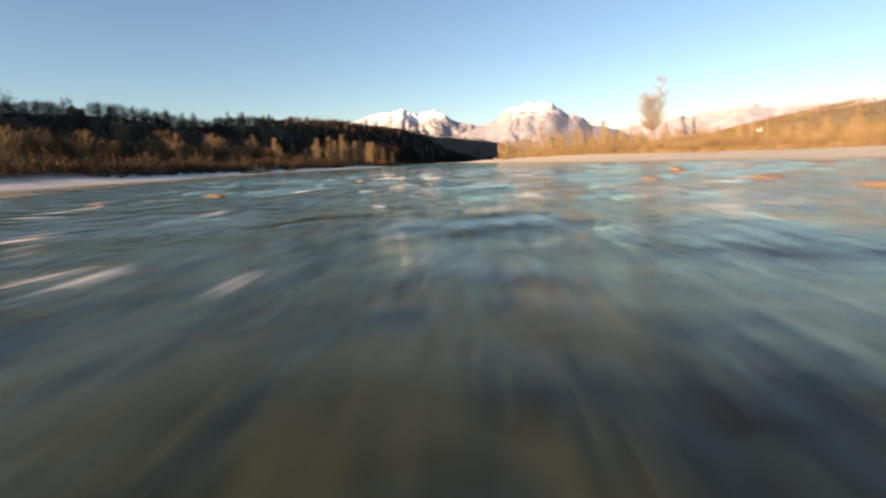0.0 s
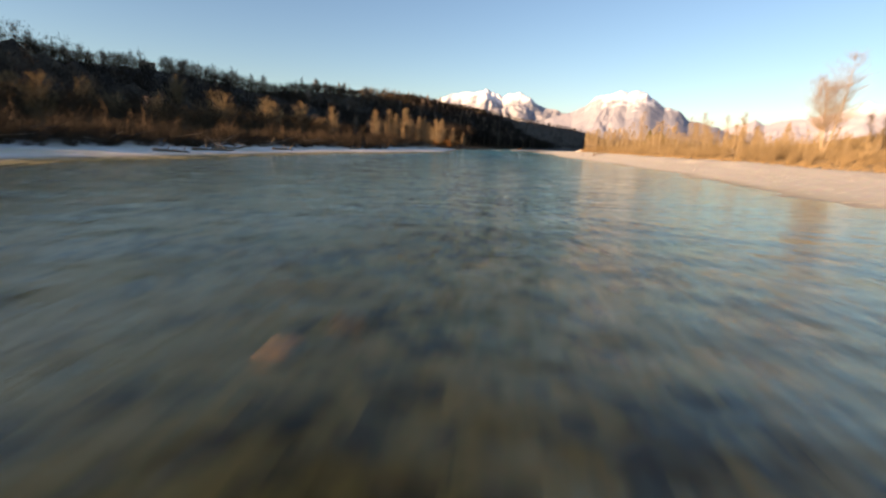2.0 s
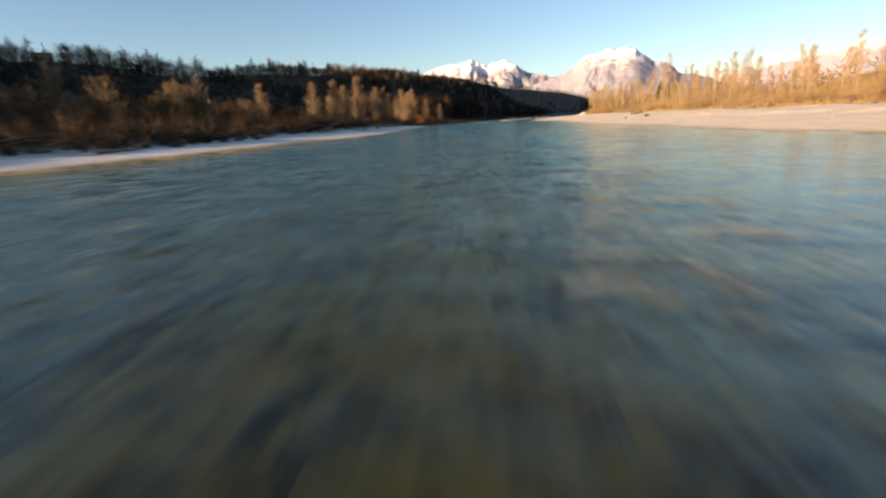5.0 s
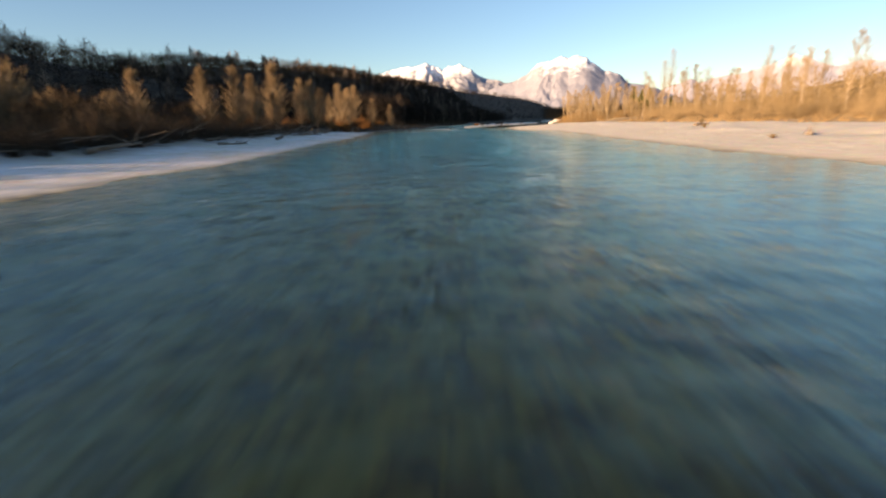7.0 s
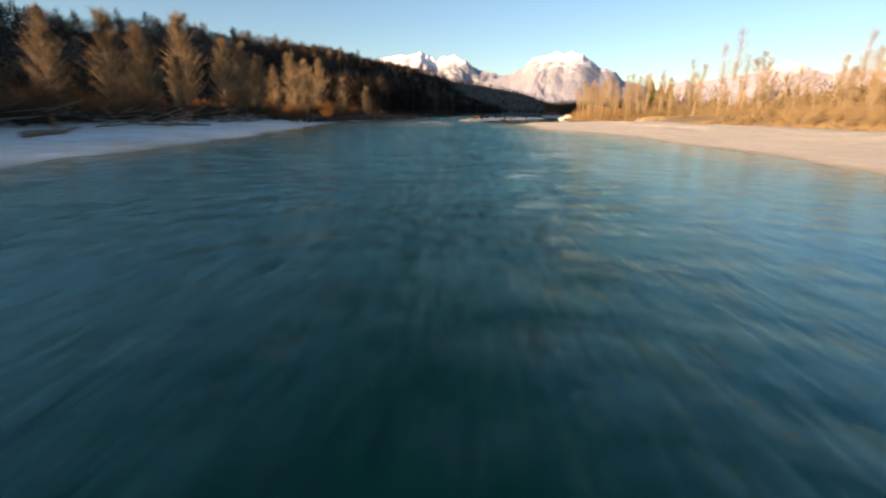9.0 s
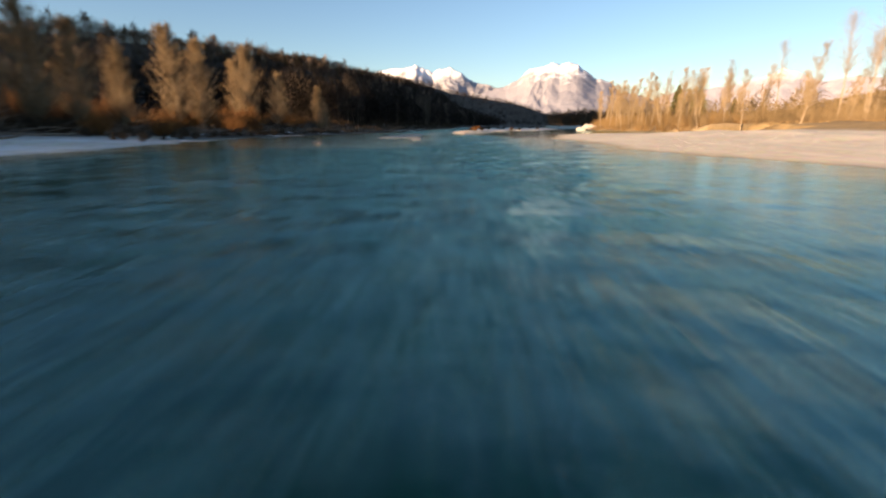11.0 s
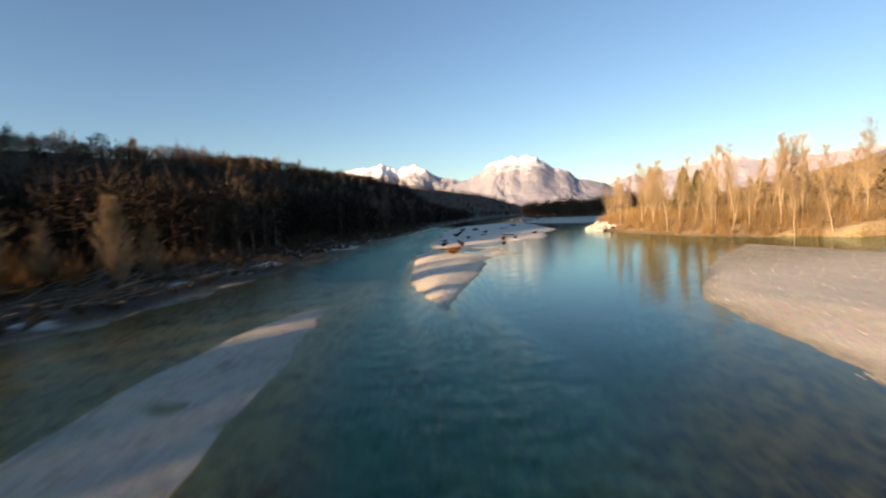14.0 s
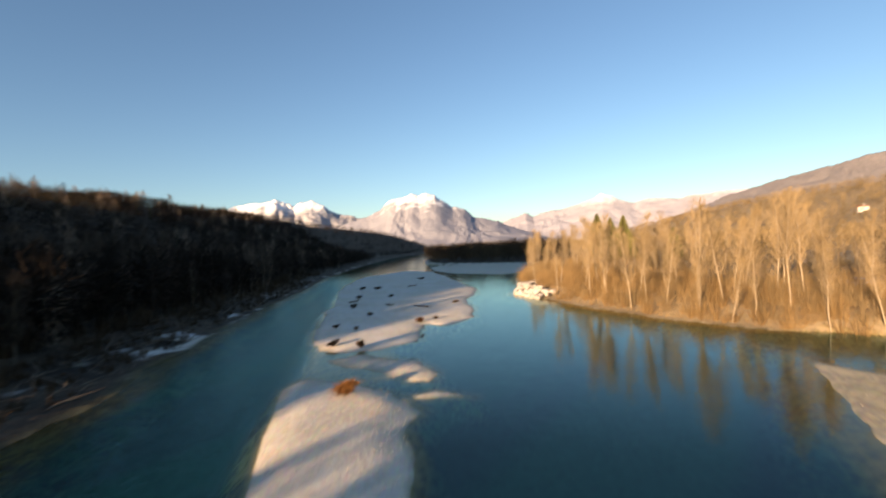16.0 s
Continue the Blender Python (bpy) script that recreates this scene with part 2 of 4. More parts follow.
def mountain_material(name, line, soft, rock_a, rock_b, ragged=2.2, relief=0.6):
    m, t, b = material(name, 0.9, 0.1)
    p = place_of(t)
    rugged = noise_of(t, p, 0.012, 8.0, 0.7)
    fine = noise_of(t, p, 0.05, 8.0, 0.7)
    sep = t.nodes.new("ShaderNodeSeparateXYZ")
    t.links.new(p, sep.inputs[0])
    high = maths(t, "MULTIPLY", maths(t, "SUBTRACT", sep.outputs["Z"], line), 1.0 / soft)
    sl = t.nodes.new("ShaderNodeNewGeometry")
    sn = t.nodes.new("ShaderNodeSeparateXYZ")
    t.links.new(sl.outputs["Normal"], sn.inputs[0])
    f = maths(t, "ADD", high, maths(t, "MULTIPLY", maths(t, "SUBTRACT", rugged, 0.5), ragged))
    f = maths(t, "ADD", f, maths(t, "MULTIPLY", maths(t, "SUBTRACT", sn.outputs["Z"], 0.55), 0.7), True)
    rock = ramp(t, fine, ((0.3, rock_a), (0.7, rock_b)))
    t.links.new(mix(t, f, rock, (0.86, 0.88, 0.93)), b.inputs["Base Color"])
    bump_to(t, b, fine, relief, 8.0)
    return m


M_GROUND, M_WATER = ground_material(), water_material()
M_SNOWY = mountain_material("snowy_peaks", 370.0, 120.0, (0.22, 0.225, 0.26), (0.38, 0.38, 0.41))
# Rock below is paled and shifted to blue, painting distance haze into it.
M_FAR = mountain_material("hazed_snowy_ridges", 330.0, 110.0, (0.31, 0.31, 0.37), (0.39, 0.385, 0.43), 1.4, 0.2)
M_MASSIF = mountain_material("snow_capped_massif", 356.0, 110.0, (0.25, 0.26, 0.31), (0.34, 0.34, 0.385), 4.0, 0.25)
M_SLOPE = mountain_material("hazed_mountain_slope", 520.0, 150.0, (0.19, 0.175, 0.175), (0.30, 0.275, 0.27))

# ---- numbers and meshes ----


def lattice(ix, iy, seed):
    n = (ix.astype(np.int64) * 374761393 + iy.astype(np.int64) * 668265263 + seed * 982451653) & 0x7FFFFFFF
    n = ((n ^ (n >> 13)) * 1274126177) & 0x7FFFFFFF
    n = ((n ^ (n >> 16)) * 69069 + 12345) & 0x7FFFFFFF
    return (n ^ (n >> 11)) % 65536 / 65535.0


def value_noise(x, y, seed=0):
    ix, iy = np.floor(x), np.floor(y)
    fx, fy = x - ix, y - iy
    fx, fy = fx * fx * (3 - 2 * fx), fy * fy * (3 - 2 * fy)
    a, b = lattice(ix, iy, seed), lattice(ix + 1, iy, seed)
    c, d = lattice(ix, iy + 1, seed), lattice(ix + 1, iy + 1, seed)
    return (a + (b - a) * fx) * (1 - fy) + (c + (d - c) * fx) * fy


def fbm(x, y, octaves=4, seed=0):
    total, amp = 0.0, 0.5
    for k in range(octaves):
        total = total + amp * (value_noise(x, y, seed + k) - 0.5) * 2
        x, y, amp = x * 2.03 + 7.1, y * 2.03 - 3.7, amp * 0.5
    return total


def smooth(a, b, x):
    u = np.clip((x - a) / (b - a), 0, 1)
    return u * u * (3 - 2 * u)


def poly_inside(x, y, poly):
    """Distance to a polygon's outline, positive inside."""
    best, inside = np.full(x.shape, 1e9), np.zeros(x.shape, bool)
    for (x0, y0), (x1, y1) in zip(poly, poly[1:] + poly[:1]):
        ex, ey = x1 - x0, y1 - y0
        u = np.clip(((x - x0) * ex + (y - y0) * ey) / (ex * ex + ey * ey), 0, 1)
        best = np.minimum(best, np.hypot(x - x0 - u * ex, y - y0 - u * ey))
        if y0 != y1:
            cross = ((y0 > y) != (y1 > y)) & (x < ex * (y - y0) / ey + x0)
            inside ^= cross
    return np.where(inside, best, -best)


def build_mesh(name, verts, faces, mat, attributes=None, shade=True):
    verts, faces = np.asarray(verts, np.float32), np.asarray(faces, np.int32)
    me = bpy.data.meshes.new(name)
    n, k = faces.shape
    me.vertices.add(len(verts))
    me.vertices.foreach_set("co", verts.ravel())
    me.loops.add(n * k)
    me.loops.foreach_set("vertex_index", faces.ravel())
    me.polygons.add(n)
    me.polygons.foreach_set("loop_start", np.arange(n, dtype=np.int32) * k)
    me.polygons.foreach_set("loop_total", np.full(n, k, np.int32))
    me.polygons.foreach_set("use_smooth", np.full(n, shade, bool))
    for key, values in (attributes or {}).items():
        layer = me.attributes.new(key, "FLOAT", "POINT")
        layer.data.foreach_set("value", np.asarray(values, np.float32).ravel())
    me.materials.append(mat)
    me.update(calc_edges=True)
    return me


def grid_faces(nx, ny):
    i = np.arange(ny - 1)[:, None] * nx + np.arange(nx - 1)[None]
    i = i.ravel()
    return np.stack([i, i + 1, i + nx + 1, i + nx], 1)


def part(name, me, parent, label=""):
    ob = new(name, me)
    ob.parent = parent
    return tagged(ob, label) if label else ob


# ---- the lie of the land ----
LEFT_Y = [-778.2, -63, 30, 60, 80, 115.5, 130, 143.9, 183.1, 210, 230, 253, 272, 289.2, 303, 318, 339, 355, 372, 400, 433, 480, 539, 724.3, 1018.5, 1475.8, 2281.7]
LEFT_X = [-20, -18, -18, -22.2, -24, -24, -20.2, -18.2, -18.5, -21, -23.3, -26, -29.5, -31.8, -28.2, -24.6, -22, -21, -20.2, -17.7, -14.5, -8.5, -3, 30.7, 91.5, 223.3, 525.9]
RIGHT_Y = [-772.9, -58.9, 30, 59.9, 72.1, 116.6, 152.2, 180, 202.3, 238.2, 263.3, 280.1, 293.6, 311.7, 322.2, 336.3, 344.5, 349.2, 355.7, 367.7, 384.3, 413.3, 425, 454.9, 492.2, 535.7, 605.7, 736, 1030.6, 1489.4, 2296.8]
RIGHT_X = [43, 29.8, 24.6, 21, 19.8, 19.2, 16.2, 13.3, 13.2, 14.4, 7.6, 8, 8.9, 13, 18, 28, 36, 47.9, 45.9, 42.1, 40.1, 39.9, 46.6, 56.9, 76.9, 103.5, 141.5, 179.1, 244.7, 395.7, 717.4]
RIDGE_Y = [-800, 215, 250, 276, 307, 340, 362, 388, 425, 469, 499, 532, 575, 610, 669, 730, 781, 838, 1023, 1204, 1476, 1800, 2100, 2600]
RIDGE_Z = [66, 60, 43, 39, 41, 39, 35, 32, 32, 42, 43, 46, 48, 53, 52, 57, 55, 57, 65, 64, 68, 66, 50, 20]
BAR_FRONT = [(-2.5, 311.5), (-4.8, 321.5), (-5.6, 331.5), (-5.5, 345), (-5.2, 356.2), (-3.9, 358.2), (0.4, 356), (3.3, 351.8), (5.2, 346), (3.4, 343), (3.2, 339), (2.4, 334.5), (-1, 320.8)]
BAR_LOBE = [(-0.9, 365.2), (2.2, 366.4), (4.1, 362.4), (7.3, 362.2), (8.4, 356.5), (7.6, 352.3), (4.9, 352.8), (3.1, 358.2), (0.7, 361.8)]
BAR_SPIT = [(4.6, 349.9), (7, 350.4), (9, 347.6), (7, 348.6), (5, 348.8)]
BAR_BACK = [(-2.6, 371.5), (-3.6, 378), (-3.2, 392), (0.6, 424.7), (3, 470), (14, 530), (41, 567.6), (48, 534.5), (38.5, 448.9), (35.5, 430), (26, 404.5), (21.1, 385.6), (15.2, 380.2), (12.4, 384.5), (9.6, 370.2), (4.7, 368.1), (0.8, 368.4)]
BAR_SHOAL = [(-8.9, 281), (-9.7, 288.4), (-11.2, 290.5), (-13.4, 288.8), (-14.4, 293), (-14.4, 302.8), (-13.2, 311), (-11.6, 315), (-10.4, 316), (-9.6, 305), (-9.4, 298.6), (-9.1, 292.2), (-8.3, 287.5), (-7.9, 281)]
BAR_NECK = [(-3, 356), (-2.8, 372), (5, 369), (5, 355)]
BAR_APRON = [(50, 542), (51, 508), (62, 480), (77, 488), (97, 530), (82, 566), (67, 602), (57, 588)]
INLET = [(37.6, 350.5), (40.6, 333), (42, 316.2), (43.4, 297.4), (49.2, 288.9), (52.9, 302.6), (55.7, 323), (54.7, 338.5), (50.8, 351.6), (41.1, 357.6)]
THREAD_Y, THREAD_X = [10, 25, 70, 125, 146, 185, 240, 300], [3.3, 4.0, 4.1, 0.4, -2.2, -4, -3.6, -3]
TONGUE = [(66, 645), (67, 606), (80, 568), (92, 538), (114, 520), (160, 600), (190, 760), (200, 900), (150, 930), (95, 790)]


def left_shore(y):
    return np.interp(y, LEFT_Y, LEFT_X)


def right_shore(y):
    return np.interp(y, RIGHT_Y, RIGHT_X)


def land(x, y):
    """Height of the ground and how far it is gravel, bed, deep bed and frost."""
    wob = fbm(x * 0.11, y * 0.11, 4, 3) * 1.6 + fbm(x * 0.6, y * 0.6, 3, 8) * 0.35
    dl, dr = left_shore(y) - x + wob, x - right_shore(y) + wob
    rough = fbm(x * 0.25, y * 0.25, 4, 21)
    depth = np.interp(y, [-60, 25, 72, 115, 150, 172, 192, 274, 340], [0.45, 0.4, 0.5, 0.75, 0.92, 1.08, 1.6, 1.4, 1.7])
    depth = depth * (1 - 0.84 * smooth(-2, -9, x) * smooth(250, 268, y) * smooth(348, 325, y))
    water = np.minimum(-dl, -dr)
    shelf = 7 + 6 * smooth(310, 292, y) + 8 * smooth(255, 278, y) * smooth(310, 292, y)
    z = -depth * np.minimum(smooth(0.0, 9.0, -dl), smooth(0.0, 1.0, -dr / shelf)) + rough * 0.12 * smooth(0, 3, water)
    # left: frosted beach, bank, flat of brush, hill
    zl = 0.055 * np.clip(dl, 0, 10) + 0.9 * smooth(9, 17, dl) + 0.35 * rough * smooth(5, 15, dl)
    top = np.interp(y, RIDGE_Y, RIDGE_Z)
    # Heights along each sun line shape an unseen hill to place sun and shade.
    sun_line = y - 0.851 * x
    top = np.where(sun_line < 414, np.interp(sun_line, [95, 128, 150, 185, 205, 262, 298, 306, 330, 345, 360, 374, 399, 413], [27, 30, 39, 41, 46, 47, 46, 40, 33, 31, 37, 46, 54, 64]), top)
    foot = np.interp(y, [0, 225, 280, 340, 450], [110, 110, 78, 44, 28])
    crown = np.interp(y, [170, 290, 380], [285, 245, 190])
    hill = top * smooth(foot, crown, dl) ** 0.9 + 3.5 * fbm(x * 0.02, y * 0.02, 4, 5) * smooth(foot + 15, foot + 90, dl)
    # Added hill out of view, there only to shade the left valley side.
    hill = hill + 72 * smooth(402, 435, sun_line) * smooth(-325, -430, x) * smooth(385, 300, y)
    zl = zl + hill - 0.01 * np.clip(dl - crown - 25, 0, 900)
    zl = zl + 0.45 * smooth(1.5, 6, dl) * smooth(264, 290, y) * fbm(x * 0.5, y * 0.35, 3, 71)
    # right: gravel bar, terrace, rising wooded slope
    wide = np.where(y < 346, 26.0, 0.5)
    zr = np.minimum(0.06 * np.clip(dr, 0, 18), 0.95) + 1.1 * smooth(wide, wide + 8, dr) + 0.3 * rough * smooth(4, 12, dr)
    zr = np.where(y < 150, zr * (0.45 + 0.55 * smooth(70, 140, y)), zr)
    zr = zr + 55 * smooth(100, 460, dr) * smooth(380, 560, y) * smooth(1600, 800, y) * smooth(1.95, 1.5, x / np.maximum(y - 300, 20)) + 14 * smooth(300, 900, dr)
    zr = np.where((y > 290) & (y < 346) & (dr < 30), np.minimum(zr, 0.4 - 0.3 * smooth(300, 316, y)) - (0.065 - 0.01 * rough) * smooth(313, 330, y), zr)
    z = z - 0.15 * smooth(322, 334, y) * smooth(350, 344, y) * smooth(-8, 0, dr)
    z = np.where(dl > 0, zl, np.where(dr > 0, zr, z))
    gravel = np.where(dl > 0, smooth(15, 8, dl + 4.0 * smooth(260, 285, y)) * (1 - smooth(264, 290, y) * smooth(0.50, 0.28, fbm(x * 0.35, y * 0.22, 3, 61))), np.where(dr > 0, np.where(y < 346, smooth(wide + 3, wide - 3, dr) * (1 - smooth(45, 50, x) * smooth(262, 282, y)), 0.15), 1.0 - smooth(278, 296, y) * smooth(-8, -3, dl)))
    frost = np.where(dl > 0, 1.0, 0.15) * np.ones_like(z)
    # bars in the stream, the inlet behind the right bar, the wooded tongue
    for poly, high, snow in ((BAR_NECK, -0.07, 0.2), (BAR_FRONT, 0.34, 0.3), (BAR_LOBE, 0.17, 0.2), (BAR_SPIT, 0.1, 0.2), (BAR_BACK, 0.2, 0.5), (BAR_APRON, 0.1, 0.15), (BAR_SHOAL, 0.038, 0.45)):
        slim = poly is BAR_SHOAL or poly is BAR_SPIT
        d = poly_inside(x, y, poly) + wob * (0.15 if slim else 0.9 if poly is BAR_BACK or poly is BAR_LOBE else 0.35)
        on = smooth(-2.2, 0.15, d)
        up = high * smooth(-0.5, 0.6 if slim else 2.4, d) + 0.05 * rough * smooth(0, 2, d)
        z = np.where(d > -2.2, z * (1 - on) + up * on, z)
        frost = np.where(d > -1, snow, frost)
        # The shoal is mixed with darker soil, putting tree shade into its colour.
        gravel = np.where(d > -1, 0.58 if poly is BAR_SHOAL else 1.0, gravel)
    d = poly_inside(x, y, INLET) + wob * 0.3
    z = np.where(d > -2, z * (1 - smooth(-2, 0.6, d)) - 0.9 * smooth(-2, 2.5, d) * smooth(-2, 0.6, d), z)
    d = poly_inside(x, y, TONGUE) + wob
    z = np.where(d > -3, z * (1 - smooth(-3, 4, d)) + 1.6 * smooth(-3, 4, d), z)
    gravel = np.where(d > 4, 0.0, gravel)
    wet = 0.13 * (dl > -3) * smooth(175, 140, y)
    bed = smooth(0.09 + wet, -0.08 + wet, z) * (1 - 0.3 * smooth(-3, 0, dr) * smooth(306, 320, y) * smooth(352, 346, y))
    bed = np.maximum(bed, 0.5 * smooth(318, 334, y) * (dr > -1) * (y < 346) * (x < 46))
    deep = np.maximum(smooth(-0.9, -1.45, z), 0.4 * smooth(278, 296, y) * smooth(-7, -2, dl))
    return z, gravel, bed, deep, frost


def spaced(stops):
    """Coordinates from (start, end, step) runs."""
    out = [np.arange(a, b, s) for a, b, s in stops]
    return np.concatenate(out)


gx = spaced([(-4400, -1000, 200), (-1000, -400, 40), (-400, -120, 8), (-120, -50, 2.5), (-50, 64, 0.7), (64, 130, 2.5), (130, 500, 10), (500, 1400, 60), (1400, 4600, 200)])
gy = spaced([(-900, -100, 60), (-100, -12, 5), (-12, 400, 0.75), (400, 600, 2.5), (600, 900, 8), (900, 2000, 30), (2000, 5000, 150)])
X, Y = np.meshgrid(gx, gy)
# Bed paled beside the thread to imitate reflected sky; then pale gravel at left.
shingle_and_gleam = 0.75 * smooth(2.2, 5.0, np.abs(X - np.interp(Y, THREAD_Y, THREAD_X))) * smooth(100, 50, Y) * smooth(-25, -10, X)
shingle_and_gleam = np.maximum(shingle_and_gleam, 0.75 * smooth(-4, -8, X) * smooth(238, 256, Y) * smooth(348, 330, Y))
Z, gravel, bed, deep, frost = land(X, Y)
ground = new("ground", build_mesh("ground", np.stack([X, Y, Z], -1).reshape(-1, 3), grid_faces(len(gx), len(gy)), M_GROUND,
                                  {"gravel": gravel, "bed": bed, "deep": deep, "frost": frost, "shingle_and_gleam": shingle_and_gleam, "straw": smooth(-1, 1, X - right_shore(Y))}))
tagged(ground, "gravel river bed, frosted beaches and brown winter valley floor", "ground", kind="structure")

wx = spaced([(-70, -40, 3), (-40, 62, 0.5), (62, 260, 6), (260, 900, 40)])
wy = spaced([(-300, 0, 10), (0, 140, 0.45), (140, 400, 0.8), (400, 800, 3), (800, 2300, 25)])
X, Y = np.meshgrid(wx, wy)
rapid = smooth(74, 35, Y) + 0.0 * X
calm = smooth(8, 16, X) * smooth(292, 312, Y)
edge = np.interp(Y, [300, 360, 430, 520, 600], [-6, -4, 0, 14, 40])
calm = np.clip(calm + 0.75 * smooth(285, 323, Y) * smooth(edge - 3, edge + 2, X) + 0.35 * smooth(450, 780, Y), 0, 0.97)
thread = np.interp(Y, THREAD_Y, THREAD_X)
still = np.maximum(0.5 * smooth(-6, -15, X), np.where(X > thread, 0.72, np.where(Y > 100, 0.4, 0.62)) * smooth(1.5, 6.5, np.abs(X - thread))) * smooth(20, 75, Y)
chop = np.clip((0.8 - 0.2 * rapid) * (1 - 0.35 * smooth(54, 62, Y) * smooth(92, 78, Y)) * (1 - still) - calm, 0.03, 1)
wave = fbm(X * 0.5, Y * 0.55, 2, 31) * 0.25 + fbm(X * 0.16, Y * 0.16, 3, 41) * 0.14
Zw = wave * chop * (0.34 + 0.8 * rapid)
crest = fbm(X * 0.9, Y * 1.5, 3, 51) + 0.35 * fbm(X * 0.1, Y * 0.1, 2, 57)
foam_and_gleam = 0.7 * smooth(0.46, 0.62, crest) * smooth(48, 34, Y) * smooth(3, -2, X) * smooth(-20, -12, X)
BREAKS = [(0.8, 13.6, 0.5), (1.9, 13.3, 0.4), (2.8, 14, 0.35), (-2.1, 23.4, 0.5), (3.5, 17.9, 0.5), (2.3, 19.8, 0.4), (-0.5, 18.2, 0.4), (-3.6, 22.3, 0.4), (-2, 16.4, 0.5), (-5.1, 20.7, 0.5),
          (-0.9, 24.3, 0.4), (-1.5, 25.8, 0.7), (2.4, 22, 0.4), (2.4, 21.1, 0.4), (3.8, 25.5, 0.4), (1.3, 30.2, 0.4), (0.4, 28.4, 0.45), (2.4, 30.7, 0.5), (0.9, 33.1, 0.6),
          (2, 33.8, 0.35), (-1.3, 46.2, 0.4), (1.1, 43.4, 0.4), (1.5, 44.5, 0.4), (3.4, 41.5, 0.35), (4.2, 41.2, 0.4)]
# Thin white beside the thread imitates streaks of reflected sky.
foam_and_gleam = foam_and_gleam + (0.40 + 0.12 * smooth(36, 27, Y)) * smooth(thread + 0.8, thread + 3, X) * smooth(62, 30, Y) + 0.2 * smooth(thread - 1, thread - 3, X) * smooth(62, 30, Y)
for bx, by, br in BREAKS:
    foam_and_gleam = np.maximum(foam_and_gleam, 0.84 * np.exp(-((X - bx) / (1.25 * br)) ** 2 - ((Y - by) / br) ** 2))
# Reflection is weakened by place, imitating how the sky's gleam should fall.
gleam_cut = np.exp(-((X - thread) / 2.6) ** 2) * smooth(230, 190, Y)
gleam_cut = np.maximum(gleam_cut * (0.75 + 0.5 * fbm(X * 0.35, Y * 0.12, 3, 67)), (0.62 + 0.2 * smooth(-5, -11, X)) * smooth(232, 262, Y) * smooth(520, 400, Y) * (1 - 0.5 * smooth(3, 8, X) * smooth(300, 270, Y))).clip(0, 1)
murk = 0.12 * smooth(40, 105, Y) + 0.33 * smooth(90, 135, Y) + 0.55 * smooth(158, 188, Y)
murk = murk * smooth(0.12, 0.85, -land(X, Y)[0])
river = new("river_water", build_mesh("river_water", np.stack([X, Y, Zw], -1).reshape(-1, 3), grid_faces(len(wx), len(wy)), M_WATER,
                                      {"chop": chop, "foam_and_gleam": foam_and_gleam, "murk": murk, "gleam_cut": gleam_cut}))
tagged(river, "clear teal river water with rippled sky reflections", "water", kind="structure")


def range_of_peaks(name, label, crest_az, crest_el, far, thick, mat, seed, step=0.12, relief=1.0):
    """A mountain range seen along a stretch of bearings, with its foot towards the valley."""
    azs = np.radians(np.arange(crest_az[0], crest_az[-1], step))
    v = np.concatenate([np.linspace(0, 1, 80), np.linspace(1.06, 1.5, 6)])
    A, V = np.meshgrid(azs, v)
    top = far * np.tan(np.radians(np.interp(np.degrees(A), crest_az, crest_el)))
    wide = max(3, int(1.8 / step) | 1)
    soft = np.convolve(np.pad(top[0], wide // 2, mode="edge"), np.ones(wide) / wide, "valid")[None]
    top = soft + (top - soft) * smooth(0.25, 0.85, V)
    top = top * (1 + 0.035 * fbm(np.degrees(A) * 1.6, A * 0, 5, seed) * smooth(0.88, 1.0, V))
    shape = np.where(V < 1, 0.10 * V + 0.90 * V**1.35, 1 - 1.3 * (V - 1))
    D = np.degrees(A)
    ridge = 1 - np.abs(fbm(D * 0.42 + 1.6 * V * np.sin(D * 0.8 + seed), V * 4.5, 4, seed + 9)) * 2
    Zm = top * shape + relief * 26 * (ridge - 0.55) * np.sin(np.clip(V, 0, 1) * math.pi) - 6
    R = far - thick + thick * V + relief * 40 * fbm(D * 0.6 - V, V * 5, 3, seed + 17)
    pts = np.stack([R * np.sin(A), 150 + R * np.cos(A), Zm], -1).reshape(-1, 3)
    ob = new(name, build_mesh(name, pts, grid_faces(len(azs), len(v)), mat))
    return tagged(ob, label, "mountain", kind="structure")


range_of_peaks("backdrop_snowy_range", "jagged snow-covered mountain range in evening sun", [-20, -14, -10.1, -9, -7.6, -6.4, -5.3, -4.4, -3.2, -2.6, -1.4, -0.5, 0.4, 1.6, 3.5, 4.8, 7, 10],
               [3.8, 4.6, 5.45, 6.0, 6.1, 6.15, 6.6, 6.3, 5.65, 6.15, 6.35, 5.85, 5.3, 4.75, 4.25, 4.0, 3.4, 2], 4550, 900, M_SNOWY, 3, relief=2.0)
range_of_peaks("backdrop_massif", "broad snow-capped massif with rock flanks paled for haze", [-5, 0, 2.8, 4.8, 6.2, 7.4, 8.7, 9.9, 10.7, 11.5, 12.6, 13.3, 14.6, 15.9, 17.1, 18.4, 19.7, 21, 23, 27],
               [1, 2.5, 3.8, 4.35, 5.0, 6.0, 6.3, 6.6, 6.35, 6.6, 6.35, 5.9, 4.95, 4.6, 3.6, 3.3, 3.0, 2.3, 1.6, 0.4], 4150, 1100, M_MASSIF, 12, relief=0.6)
